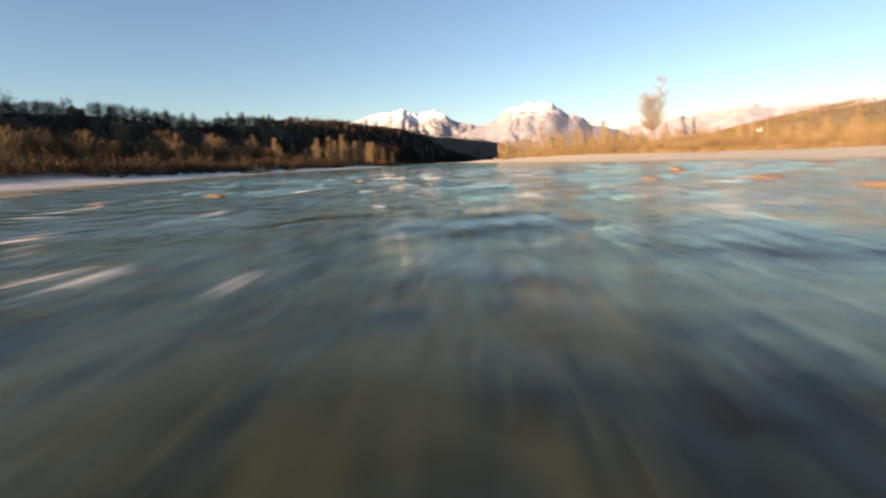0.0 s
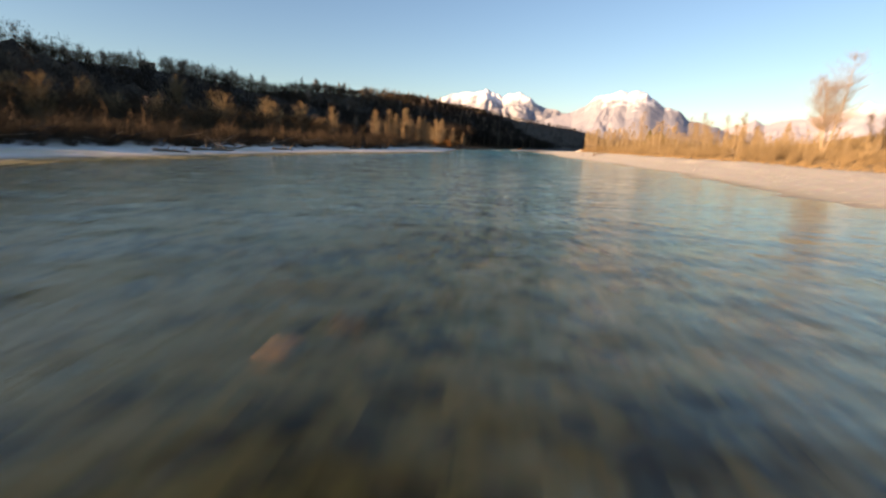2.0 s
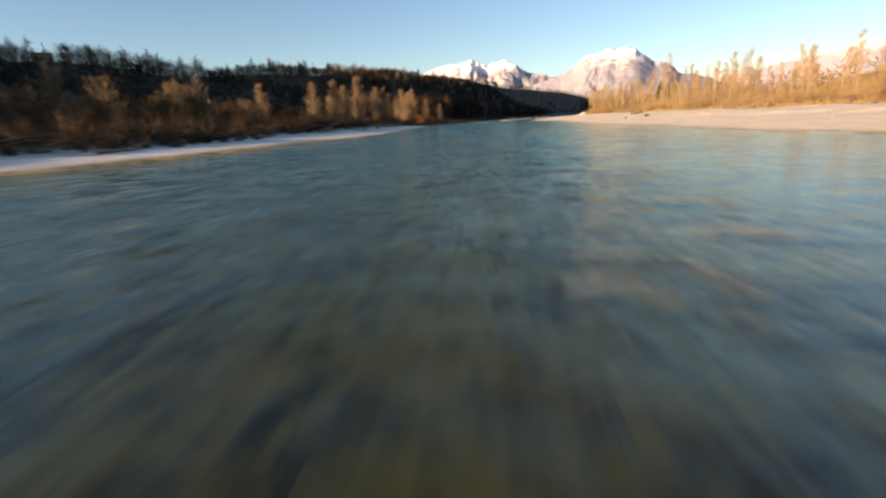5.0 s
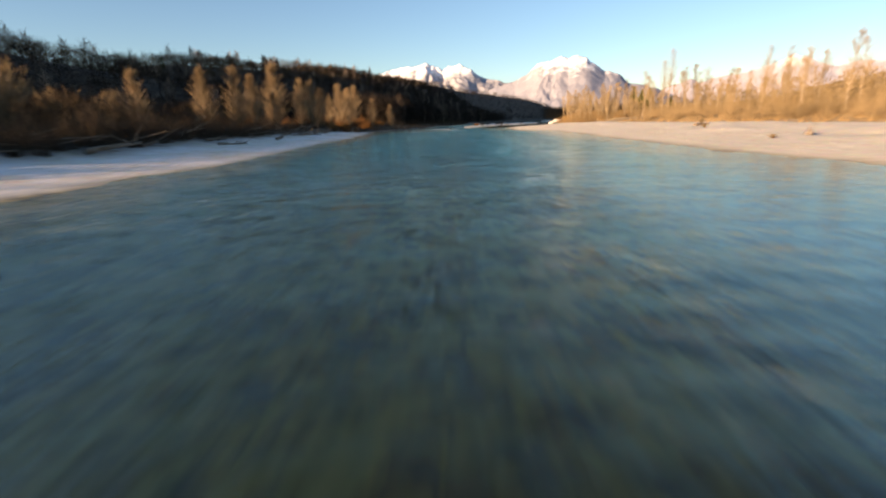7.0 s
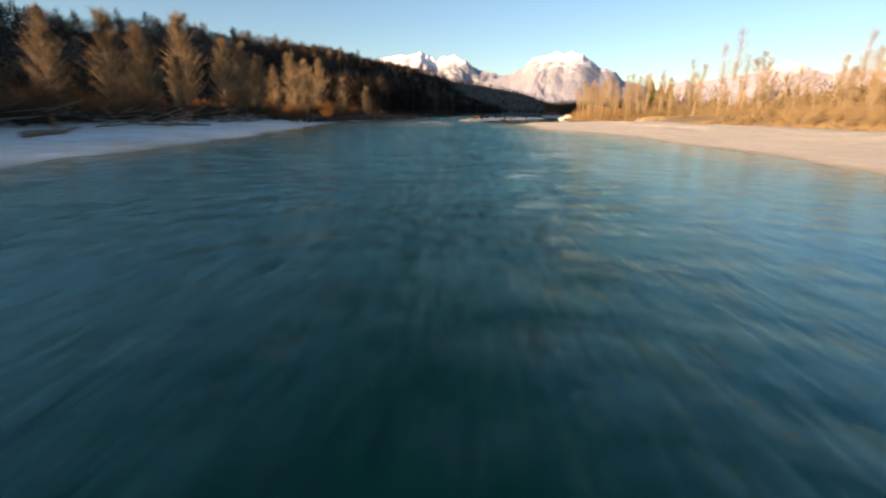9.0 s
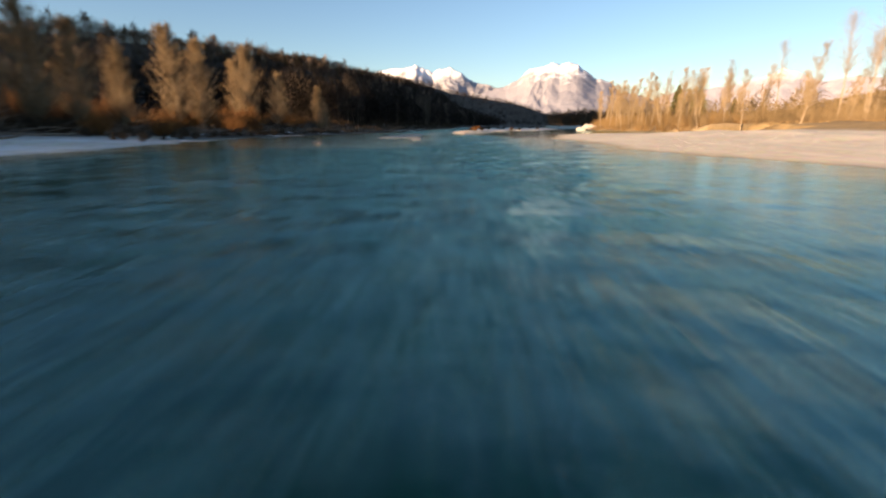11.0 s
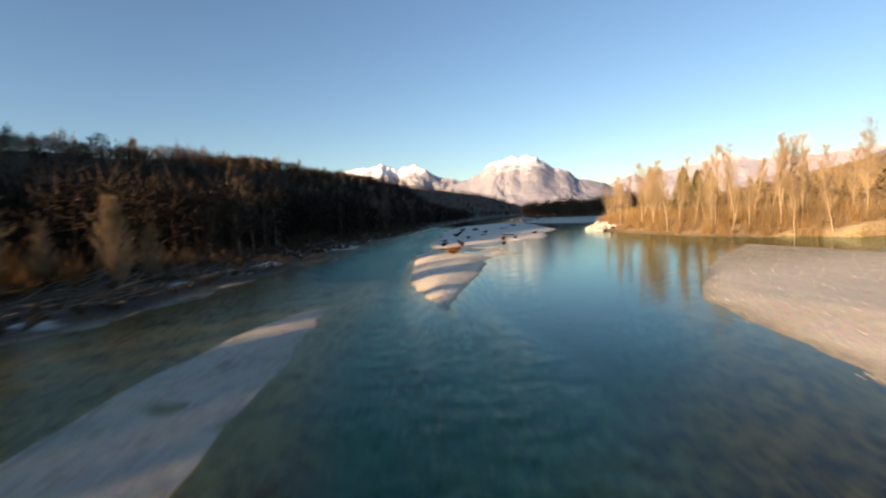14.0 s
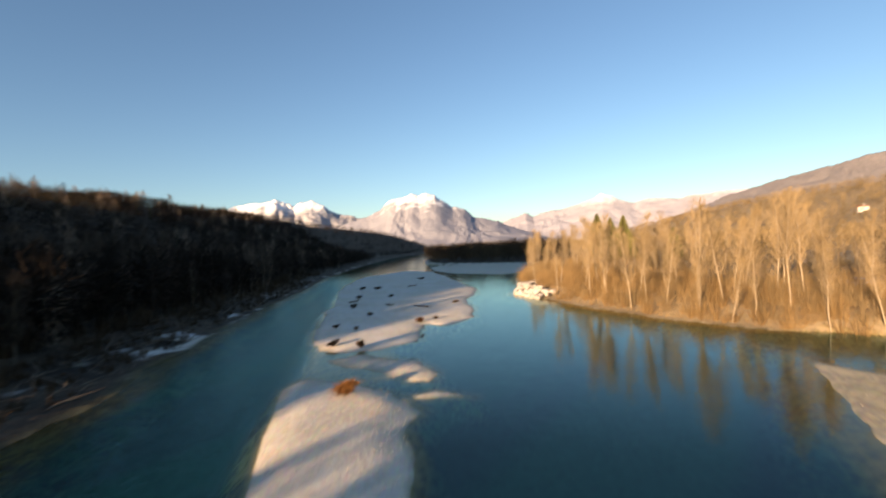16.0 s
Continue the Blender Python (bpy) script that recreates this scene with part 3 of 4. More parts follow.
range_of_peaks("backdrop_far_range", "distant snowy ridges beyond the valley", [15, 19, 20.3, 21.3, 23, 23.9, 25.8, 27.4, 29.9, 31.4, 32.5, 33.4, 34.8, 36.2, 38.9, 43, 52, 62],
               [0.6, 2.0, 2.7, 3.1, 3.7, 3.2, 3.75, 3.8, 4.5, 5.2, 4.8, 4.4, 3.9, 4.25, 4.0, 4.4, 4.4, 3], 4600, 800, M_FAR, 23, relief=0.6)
range_of_peaks("backdrop_right_slope", "brown wooded mountain flank rising beyond the terrace", [34, 38, 41, 43, 45, 47.3, 49.5, 51.5, 53.5, 55.2, 58, 68, 90],
               [0.9, 2.2, 3.2, 3.9, 4.4, 5.0, 5.45, 5.8, 6.2, 6.4, 6.7, 7.4, 7.8], 3300, 1200, M_SLOPE, 34, relief=0.6)

# ---- trees and brush ----


def tubes(segs, sides):
    """Tapered tubes from rows of x0 y0 z0 x1 y1 z1 r0 r1."""
    s = np.asarray(segs, float)
    p, q, r0, r1 = s[:, :3], s[:, 3:6], s[:, 6], s[:, 7]
    d = q - p
    d /= np.linalg.norm(d, axis=1, keepdims=True) + 1e-9
    ref = np.where(np.abs(d[:, 2:3]) > 0.9, [[1.0, 0, 0]], [[0, 0, 1.0]])
    u = np.cross(d, ref)
    u /= np.linalg.norm(u, axis=1, keepdims=True) + 1e-9
    w = np.cross(d, u)
    a = np.arange(sides) * 2 * math.pi / sides
    ring = np.cos(a)[None, :, None] * u[:, None] + np.sin(a)[None, :, None] * w[:, None]
    low, top = p[:, None] + ring * r0[:, None, None], q[:, None] + ring * r1[:, None, None]
    verts = np.concatenate([low, top], 1).reshape(-1, 3)
    base = np.arange(len(s))[:, None] * 2 * sides
    k = np.arange(sides)
    f = np.stack([k, (k + 1) % sides, (k + 1) % sides + sides, k + sides], 1)
    return verts, (base[:, :, None] + f[None]).reshape(-1, 4)


def blades(base, tip, width, rng):
    """Thin three-cornered blades."""
    d = tip - base
    side = np.cross(d, rng.normal(size=d.shape))
    side /= np.linalg.norm(side, axis=1, keepdims=True) + 1e-9
    side *= np.asarray(width)[:, None] / 2
    verts = np.stack([base - side, base + side, tip], 1).reshape(-1, 3)
    return verts, np.arange(len(base) * 3).reshape(-1, 3)


def grow(rng, h, stems, crown_from, angle, reach, limbs, twigs, curl=0.5, thick=0.016, twig_len=0.07, twig_w=0.05, lean=0.02, taper_top=0.8, splay=(0.06, 0.22), wander=0.035):
    """A bare tree: trunk and limb rows, and twig base and tip points."""
    wood, tb, tt = [], [], []
    for s in range(stems):
        a0 = (s + rng.uniform(0, 0.8)) * 2 * math.pi / stems
        tilt = lean if stems == 1 else rng.uniform(*splay)
        hs = h * (1 if s == 0 else rng.uniform(0.7, 0.98))
        pts, pos, way = [], np.array([0.0, 0, 0]), np.array([math.cos(a0) * tilt, math.sin(a0) * tilt, 1.0])
        n = 9
        for k in range(n + 1):
            pts.append(pos.copy())
            way = way + rng.normal(0, wander, 3) * [1, 1, 0]
            pos = pos + way / np.linalg.norm(way) * hs / n
        pts = np.array(pts)
        r = hs * thick * (1 - np.linspace(0, 1, n + 1)) ** 0.8 + 0.02
        for k in range(n):
            wood.append([*pts[k], *pts[k + 1], r[k], r[k + 1]])
        for _ in range(max(4, limbs // stems)):
            u = crown_from + (0.97 - crown_from) * rng.uniform() ** 1.25
            at = np.array([np.interp(u * n, np.arange(n + 1), pts[:, c]) for c in range(3)])
            az0 = rng.uniform(0, 2 * math.pi)
            f = ((u - crown_from) / (1 - crown_from))
            length = min(hs * reach * (0.6 + 0.4 * min(1, f * 3)), hs * (taper_top * (1 - u) + 0.05)) * rng.uniform(0.6, 1.1)
            ang = radians(angle * rng.uniform(0.75, 1.25))
            d = np.array([math.cos(az0) * math.sin(ang), math.sin(az0) * math.sin(ang), math.cos(ang)])
            p0, rad = at, max(0.012, 0.35 * hs * thick * (1 - u * 0.8))
            for k in range(3):
                p1 = p0 + d * length / 3
                wood.append([*p0, *p1, rad * (1 - k * 0.3), rad * (0.7 - k * 0.3) + 0.004])
                m = max(1, twigs // 3)
                uu = rng.uniform(0, 1, m)[:, None]
                b = p0 + (p1 - p0) * uu
                spread = rng.normal(0, 0.55, (m, 3)) + d * 0.9 + [0, 0, curl]
                spread /= np.linalg.norm(spread, axis=1, keepdims=True)
                t = b + spread * (h * twig_len * rng.uniform(0.5, 1.3, m))[:, None]
                tb.append(b), tt.append(t)
                b2 = b + (t - b) * rng.uniform(0.3, 0.7, (m, 1))
                sp2 = spread + rng.normal(0, 0.5, (m, 3))
                tb.append(b2), tt.append(b2 + sp2 * (h * twig_len * 0.6 * rng.uniform(0.5, 1.2, m))[:, None])
                d = d + np.array([0, 0, curl * 0.45]) + rng.normal(0, 0.12, 3)
                d /= np.linalg.norm(d)
                p0 = p1
    tb, tt = np.concatenate(tb), np.concatenate(tt)
    return np.array(wood), tb, tt, np.full(len(tb), twig_w)


def tree_thing(name, label, category, rng, mat_wood, mat_twig, **form):
    root = new(name)
    wood, tb, tt, w = grow(rng, **form)
    v, f = tubes(wood, 5)
    part("trunk", build_mesh("trunk", v, f, mat_wood), root)
    v, f = blades(tb, tt, w, rng)
    part("crown", build_mesh("crown", v, f, mat_twig, shade=False), root)
    return tagged(root, label, category)


def conifer_thing(name, label, rng, h=12.0):
    root = new(name)
    v, f = tubes([[0, 0, 0, 0, 0, h * 0.5, 0.2, 0.12], [0, 0, h * 0.5, 0, 0, h, 0.12, 0.02]], 6)
    part("trunk", build_mesh("trunk", v, f, M_BARK), root)
    n = 1500
    u = rng.uniform(0.08, 1, n) ** 0.8
    a = rng.uniform(0, 2 * math.pi, n)
    rr = h * 0.42 * (1.03 - u) ** 0.8 * rng.uniform(0.6, 1.15, n)
    inner = np.stack([np.cos(a) * rr * 0.1, np.sin(a) * rr * 0.1, u * h], 1)
    outer = np.stack([np.cos(a) * rr, np.sin(a) * rr, u * h - rr * 0.35], 1)
    v, f = blades(inner, outer, np.full(n, 0.38), rng)
    part("crown", build_mesh("crown", v, f, M_NEEDLE, shade=False), root)
    return tagged(root, label, "conifer", "evergreens")


rng = np.random.default_rng(7)
STOCK = {}
for k in range(4):
    STOCK["poplar", k] = dict(h=16.0, stems=1 + k % 2, crown_from=0.05, angle=44, reach=0.36, limbs=190, twigs=39, curl=0.4, thick=0.010, twig_len=0.055, twig_w=0.034, taper_top=0.42, splay=(0.01, 0.035), wander=0.018)
for k in range(3):
    STOCK["broad", k] = dict(h=14.0, stems=3, crown_from=0.12, angle=50, reach=0.5, limbs=110, twigs=48, curl=0.3, thick=0.012, twig_len=0.08, twig_w=0.034, taper_top=1.0)
for k in range(4):
    STOCK["slender", k] = dict(h=14.0, stems=1, crown_from=0.28, angle=34, reach=0.27, limbs=58, twigs=18, curl=0.35, thick=0.0075, twig_len=0.06, twig_w=0.03, lean=0.08, taper_top=0.6)
STOCK["spreading", 0] = dict(h=22.0, stems=6, crown_from=0.36, angle=62, reach=0.34, limbs=330, twigs=30, curl=0.25, thick=0.0075, twig_len=0.06, twig_w=0.017, taper_top=0.8, splay=(0.07, 0.22), wander=0.03)
for k in range(3):
    STOCK["lofty", k] = dict(h=20.0, stems=1, crown_from=0.42, angle=44, reach=0.2, limbs=110, twigs=15, curl=0.2, thick=0.0065, twig_len=0.06, twig_w=0.011, lean=0.02, taper_top=0.42, wander=0.012)
LOOKS = {
    "poplar": ("poplar_tree", "bare upright poplar with golden twigs on the far bank", "poplar", M_BARK_PALE, M_TWIG_PALE, "poplars on the bank"),
    "broad": ("willow_tree", "bare round-crowned willow with brown-gold twigs", "willow", M_BARK, M_TWIG, "willows in the flat"),
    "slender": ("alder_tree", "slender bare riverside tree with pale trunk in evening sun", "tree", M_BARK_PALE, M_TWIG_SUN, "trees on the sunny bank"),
    "spreading": ("tall_tree", "tall bare tree with a fine airy crown in evening sun", "tree", M_BARK_PALE, M_TWIG_FINE, "tall trees on the sunny bank"),
}
LOOKS["lofty"] = ("lofty_tree", "tall thin tree with bare pale trunk and small egg-shaped crown", "tree", M_BARK_PALE, M_TWIG_FINE, "tall trees on the sunny bank")
for k in range(3):
    STOCK["bank", k] = dict(h=13.0, stems=1 + k, crown_from=0.2, angle=40, reach=0.34, limbs=70, twigs=24, curl=0.3, thick=0.009, twig_len=0.07, twig_w=0.05, taper_top=0.8, splay=(0.04, 0.16))
LOOKS["bank"] = ("bank_tree", "bare tree on the shaded bank, twigs darkened for shade", "tree", M_BARK, M_TWIG_SHADE, "trees on the shaded bank")
MADE = {}


def ground_z(x, y):
    return float(land(np.array([float(x)]), np.array([float(y)]))[0][0])


def plant(kind, x, y, height, variant=None):
    """One tree of a kind at a place on the ground."""
    kinds = [key for key in STOCK if key[0] == kind]
    key = kinds[int(rng.integers(len(kinds)))] if variant is None else (kind, variant)
    f = height / STOCK[key]["h"]
    fat = 1.12 if kind == "poplar" else 1.0
    m = pose(x, y, ground_z(x, y) - 0.1, rz=float(rng.uniform(0, 360))) @ Matrix.Diagonal((f * fat, f * fat, f, 1))
    if key in MADE:
        a, b, c = MADE[key].scale
        return copy_thing(MADE[key], m @ Matrix.Diagonal((1 / a, 1 / b, 1 / c, 1)))
    name, label, category, wood, twig, group = LOOKS[kind]
    ob = tree_thing(name, label, category, np.random.default_rng(40 + len(MADE)), wood, twig, **STOCK[key])
    tagged(ob, group=group)
    MADE[key] = ob
    ob.matrix_basis = m
    return ob


# the poplars on the left bank, then the willows behind and upstream of them
for x, y, h in ((-87.5, 268, 16.0), (-61.4, 252.4, 13.6), (-57, 259, 14.4), (-54.4, 263, 13.0), (-52.3, 270.3, 16.2), (-51, 266.5, 9), (-47.2, 273.5, 12.4), (-45.3, 277, 13.3), (-44, 280.5, 10.8), (-43.2, 286.5, 9.6),
                (-42.4, 296.5, 13.2), (-41.2, 300.5, 12.5), (-47.5, 326.5, 12.2), (-44.8, 325, 14.3), (-38.5, 322.6, 10), (-32.7, 330.7, 8.6), (-33.4, 337, 6), (-40.3, 331, 6)):
    plant("poplar", x, y, h)
# the willow at (-82, 224) is added to shade the shoal
for x, y, h in ((-140.4, 257.2, 17.99), (-113.6, 259.3, 16.57), (-126, 243.8, 17.99), (-123.2, 269.7, 18.94), (-163, 259, 16), (-100.2, 257, 11.36), (-92.5, 264.3, 10.42), (-144.1, 223.4, 14.21),
                (-168, 215.9, 15.15), (-107.6, 209.5, 11.36), (-94.1, 188.2, 10.42), (-119.9, 175, 11.36), (-86.2, 155.3, 10.42), (-100.5, 131.9, 11.36), (-76.5, 117, 9.47), (-90.7, 93.5, 10.42), (-68.7, 89.7, 8.52),
                (-134.4, 196.2, 13.26), (-153.3, 161.2, 12.31), (-81, 66.4, 9.47), (-66.5, 50.8, 9.47), (-95.2, 42.9, 10.42), (-71.2, 22.5, 9.47), (-83.5, -0.9, 10.42), (-62.3, -21.5, 9.47), (-88.5, 222.2, 10.42), (-82, 224, 14), (-105.8, 237.6, 12.31)):
    plant("broad", x, y, h)
# trees added behind the poplars to cast shadow bands on the front bar
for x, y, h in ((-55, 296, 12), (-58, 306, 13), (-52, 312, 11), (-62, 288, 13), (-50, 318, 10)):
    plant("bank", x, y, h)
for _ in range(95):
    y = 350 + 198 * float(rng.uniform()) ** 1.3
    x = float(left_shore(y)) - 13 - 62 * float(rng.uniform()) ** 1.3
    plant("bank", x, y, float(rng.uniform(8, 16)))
# the sunny bank: tall ones, the row along the water, and the wood behind
for x, y, h in ((67.8, 164.5, 21.5), ):
    plant("spreading", x, y, h)
for x, y, h in ((62.7, 319.6, 18.5), (61.7, 312.2, 20.5), (73.3, 327.4, 16.5), (85.5, 339.8, 17.5), (89.5, 309.3, 20.5), (63, 337.4, 16.5), (82, 296, 15), (96, 318, 17), (72, 268, 15), (84, 262, 16), (60, 352, 15), (58, 380, 15), (63, 395, 14)):
    plant("lofty", x, y, h)
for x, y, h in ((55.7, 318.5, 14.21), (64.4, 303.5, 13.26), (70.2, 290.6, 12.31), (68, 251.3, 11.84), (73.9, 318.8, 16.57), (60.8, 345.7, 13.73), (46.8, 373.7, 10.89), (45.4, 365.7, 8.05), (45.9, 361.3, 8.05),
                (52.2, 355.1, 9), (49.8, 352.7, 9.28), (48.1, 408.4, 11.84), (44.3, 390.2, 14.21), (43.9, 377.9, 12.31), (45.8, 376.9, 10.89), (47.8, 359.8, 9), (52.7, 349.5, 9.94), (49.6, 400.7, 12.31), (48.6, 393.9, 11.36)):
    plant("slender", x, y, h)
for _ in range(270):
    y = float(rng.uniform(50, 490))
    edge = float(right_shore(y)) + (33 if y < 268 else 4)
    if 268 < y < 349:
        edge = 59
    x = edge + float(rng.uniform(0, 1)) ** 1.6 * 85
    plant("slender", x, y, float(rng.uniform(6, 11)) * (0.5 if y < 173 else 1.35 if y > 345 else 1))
spruce = conifer_thing("spruce", "dark green spruce standing among bare trees", rng)
spruce.matrix_basis = pose(106, 486, ground_z(106, 486) - 0.1) @ Matrix.Scale(19.5 / 12, 4)
for x, y, h in ((110.5, 483.7, 17.5), (114.6, 481, 18), (98.3, 348.7, 9.5), (120.2, 459.9, 12)):
    copy_thing(spruce, pose(x, y, ground_z(x, y) - 0.1, rz=x * 7) @ Matrix.Scale(h / 19.5, 4))


def in_sight_of(spots, x, y, reach=26.0, towards=(0.0, 200.0)):
    """Spots that would stand between a small building and the river."""
    d = np.array([towards[0] - x, towards[1] - y])
    d /= np.linalg.norm(d)
    rel = spots - [x, y]
    along, across = rel @ d, rel @ [-d[1], d[0]]
    return (along > -9) & (along < reach) & (np.abs(across) < 9)


def wood_stuff(name, label, spots, heights, mat, count, rng, trunk_from=0.2, wide=0.33, blade=0.2, cone=False):
    """Many far trees in one mesh: a trunk blade and a crown of twig blades each."""
    n = len(spots)
    z = land(spots[:, 0], spots[:, 1])[0]
    foot = np.stack([spots[:, 0], spots[:, 1], z - 0.2], 1)
    i = np.repeat(np.arange(n), count)
    h = heights[i]
    u = rng.uniform(trunk_from, 0.92, len(i))
    a = rng.uniform(0, 2 * math.pi, len(i))
    if cone:
        r = wide * h * (1.02 - u) * rng.uniform(0.5, 1.1, len(i))
        b = foot[i] + np.stack([np.cos(a) * r * 0.1, np.sin(a) * r * 0.1, u * h], 1)
        t = foot[i] + np.stack([np.cos(a) * r, np.sin(a) * r, u * h - r * 0.4], 1)
    else:
        way = rng.normal(size=(len(i), 3)) + [0, 0, 0.35]
        way /= np.linalg.norm(way, axis=1, keepdims=True)
        size = np.stack([wide * h, wide * h, 0.47 * h], 1) * rng.uniform(0.75, 1.1, (len(i), 1))
        mid = foot[i] + np.stack([0 * h, 0 * h, 0.52 * h], 1)
        b = mid + way * size * rng.uniform(0.35, 0.85, (len(i), 1)) - np.stack([0 * h, 0 * h, 0.06 * h], 1)
        t = b + (way * size * 0.22) + rng.normal(0, 0.06, (len(i), 3)) * h[:, None]
    w = blade * h / 10 * rng.uniform(0.6, 1.4, len(i))
    v1, f1 = blades(b, t, w, rng)
    v2, f2 = blades(foot, foot + np.stack([0 * heights, 0 * heights, heights * 0.95], 1), heights * 0.02, rng)
    tone = rng.uniform(0, 1, n) ** 2.2
    tones = np.concatenate([np.repeat(tone[i], 3), np.repeat(np.clip(tone * 1.5 + 0.15, 0, 1), 3)])
    me = build_mesh(name, np.concatenate([v1, v2]), np.concatenate([f1, f2 + len(v1)]), mat, {"tone": tones}, shade=False)
    return tagged(new(name, me), label, "woodland", kind="stuff")


def scatter(n, y0, y1, d0, d1, side, bias=1.0):
    y = y0 + (y1 - y0) * rng.uniform(0, 1, n) ** bias
    d = rng.uniform(d0, d1, n)
    x = left_shore(y) - d if side < 0 else right_shore(y) + d
    return np.stack([x, y], 1)


def hill_spots(n, y0, y1):
    y = rng.uniform(y0, y1, n)
    d = np.interp(y, [0, 225, 280, 340, 450], [104, 104, 74, 42, 26]) + rng.uniform(0, 1, n) * np.interp(y, [170, 290, 380], [215, 205, 195])
    return np.stack([left_shore(y) - d, y], 1)


# Trees outside the view, added so that their crowns block the sun.
spots = hill_spots(1900, -150, 130)
wood_stuff("shade_casting_woods", "bare woods added out of view to cast the hill's shade", spots, rng.uniform(7, 14, len(spots)), M_WOODS_SHADED, 60, rng, blade=0.26, wide=0.42)
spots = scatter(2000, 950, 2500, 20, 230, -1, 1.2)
wood_stuff("far_hillside_woods", "bare winter woods far down the valley side, darkened for shade", spots, rng.uniform(7, 13, len(spots)), M_WOODS_SHADED, 36, rng, blade=0.3, wide=0.4)
spots = np.concatenate([hill_spots(5600, 130, 1000), scatter(1100, 300, 1000, 165, 222, -1, 1.2)])
crest_of = lambda y: np.interp(y, [170, 290, 380], [285, 245, 190])
spots = spots[(left_shore(spots[:, 1]) - spots[:, 0] < crest_of(spots[:, 1]) - 66) | (spots[:, 1] > 640)]
spots = spots[~in_sight_of(spots, -240, 332, 40.0, (4.0, 73.0))]
yy = rng.uniform(150, 640, 1700)
ridge = np.stack([left_shore(yy) - crest_of(yy) + 66 - 95 * rng.uniform(0, 1, len(yy)), yy], 1)
ridge = ridge[~in_sight_of(ridge, -240, 332, 40.0, (4.0, 73.0))]
# Ridge trees take a lighter brown for sun catching their tops.
wood_stuff("ridge_woods", "bare trees with soft crowns along the ridge, browned for sun", ridge, 6 + 6 * np.clip(0.5 + fbm(ridge[:, 0] * 0.03, ridge[:, 1] * 0.03, 3, 91), 0, 1), M_BROWN, 120, rng, blade=0.12, wide=0.42)
flat = np.concatenate([scatter(340, -20, 300, 52, 108, -1), scatter(420, 70, 245, 50, 100, -1), scatter(90, 235, 330, 55, 75, -1)])
wood_stuff("flat_woods", "brown bare trees on the flat below the hill", flat, rng.uniform(6, 11.5, len(flat)), M_BROWN, 190, rng, blade=0.10, wide=0.28)
wood_stuff("hillside_woods", "bare winter woods covering the hillside, darkened for shade", spots, rng.uniform(7, 13, len(spots)), M_WOODS_SHADED, 84, rng, blade=0.21, wide=0.42)
spots = np.concatenate([hill_spots(430, 200, 900), scatter(150, 374, 700, 13, 60, -1)])
wood_stuff("pale_hillside_trees", "paler grey-brown bare trees dotted over the hillside", spots, rng.uniform(9, 17, len(spots)), M_WOODS_PALE, 230, rng, wide=0.17, blade=0.13)
spots = hill_spots(170, 100, 1000)
spots = spots[fbm(spots[:, 0] * 0.03, spots[:, 1] * 0.03, 3, 77) > 0.02]
wood_stuff("hillside_evergreens", "dark evergreens among the hillside woods", spots, rng.uniform(8, 15, len(spots)), M_NEEDLE_DARK, 70, rng, cone=True, wide=0.2, blade=0.4)
spots = np.concatenate([scatter(700, 343, 480, 13, 62, -1), scatter(600, 450, 850, 10, 62, -1)])
wood_stuff("shaded_bank_woods", "bare trees along the shaded bank, darkened for shade", spots, rng.uniform(8, 17, len(spots)), M_WOODS_SHADED, 130, rng, blade=0.15, wide=0.27)
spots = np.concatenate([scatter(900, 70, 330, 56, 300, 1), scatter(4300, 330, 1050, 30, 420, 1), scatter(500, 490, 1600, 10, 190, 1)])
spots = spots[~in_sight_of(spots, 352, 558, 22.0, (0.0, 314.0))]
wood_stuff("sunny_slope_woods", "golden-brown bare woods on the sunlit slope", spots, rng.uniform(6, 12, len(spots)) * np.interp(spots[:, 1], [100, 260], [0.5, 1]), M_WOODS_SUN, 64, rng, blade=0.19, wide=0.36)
tong = np.stack([rng.uniform(60, 205, 2600), rng.uniform(515, 935, 2600)], 1)
tong = tong[poly_inside(tong[:, 0], tong[:, 1], TONGUE) > 2]
wood_stuff("river_tongue_woods", "dark brown wood on a tongue of land between the channels", tong, rng.uniform(10, 16, len(tong)), M_BROWN, 70, rng, blade=0.14)


def brush_stuff(name, label, spots, heights, mat, count, wide=0.45, blade=0.05):
    n = len(spots)
    z = land(spots[:, 0], spots[:, 1])[0]
    i = np.repeat(np.arange(n), count)
    a, r = rng.uniform(0, 2 * math.pi, len(i)), rng.uniform(0, 1, len(i)) ** 0.7
    h = heights[i]
    off = np.stack([np.cos(a) * r, np.sin(a) * r], 1) * (h * wide)[:, None]
    b = np.concatenate([spots[i] + off * 0.3, z[i][:, None] - 0.05], 1)
    up = h * rng.uniform(0.35, 1.0, len(i)) * (1 - 0.45 * r * r)
    t = np.concatenate([spots[i] + off + rng.normal(0, 0.12, (len(i), 2)), (z[i] + up)[:, None]], 1)
    # side shoots from the upper halves
    k = rng.uniform(0.3, 0.8, (len(i), 1))
    b2 = b + (t - b) * k
    t2 = b2 + (t - b) * 0.35 + rng.normal(0, 0.16, (len(i), 3)) * h[:, None]
    w = blade * rng.uniform(0.6, 1.4, len(i))
    v, f = blades(np.concatenate([b, b2]), np.concatenate([t, t2]), np.concatenate([w, w]), rng)
    return tagged(new(name, build_mesh(name, v, f, mat, shade=False)), label, "brush", kind="stuff")


spots = scatter(2300, 60, 345, 12.5, 26, -1)
spots[:, 0] += 3.0 * smooth(190, 150, spots[:, 1])
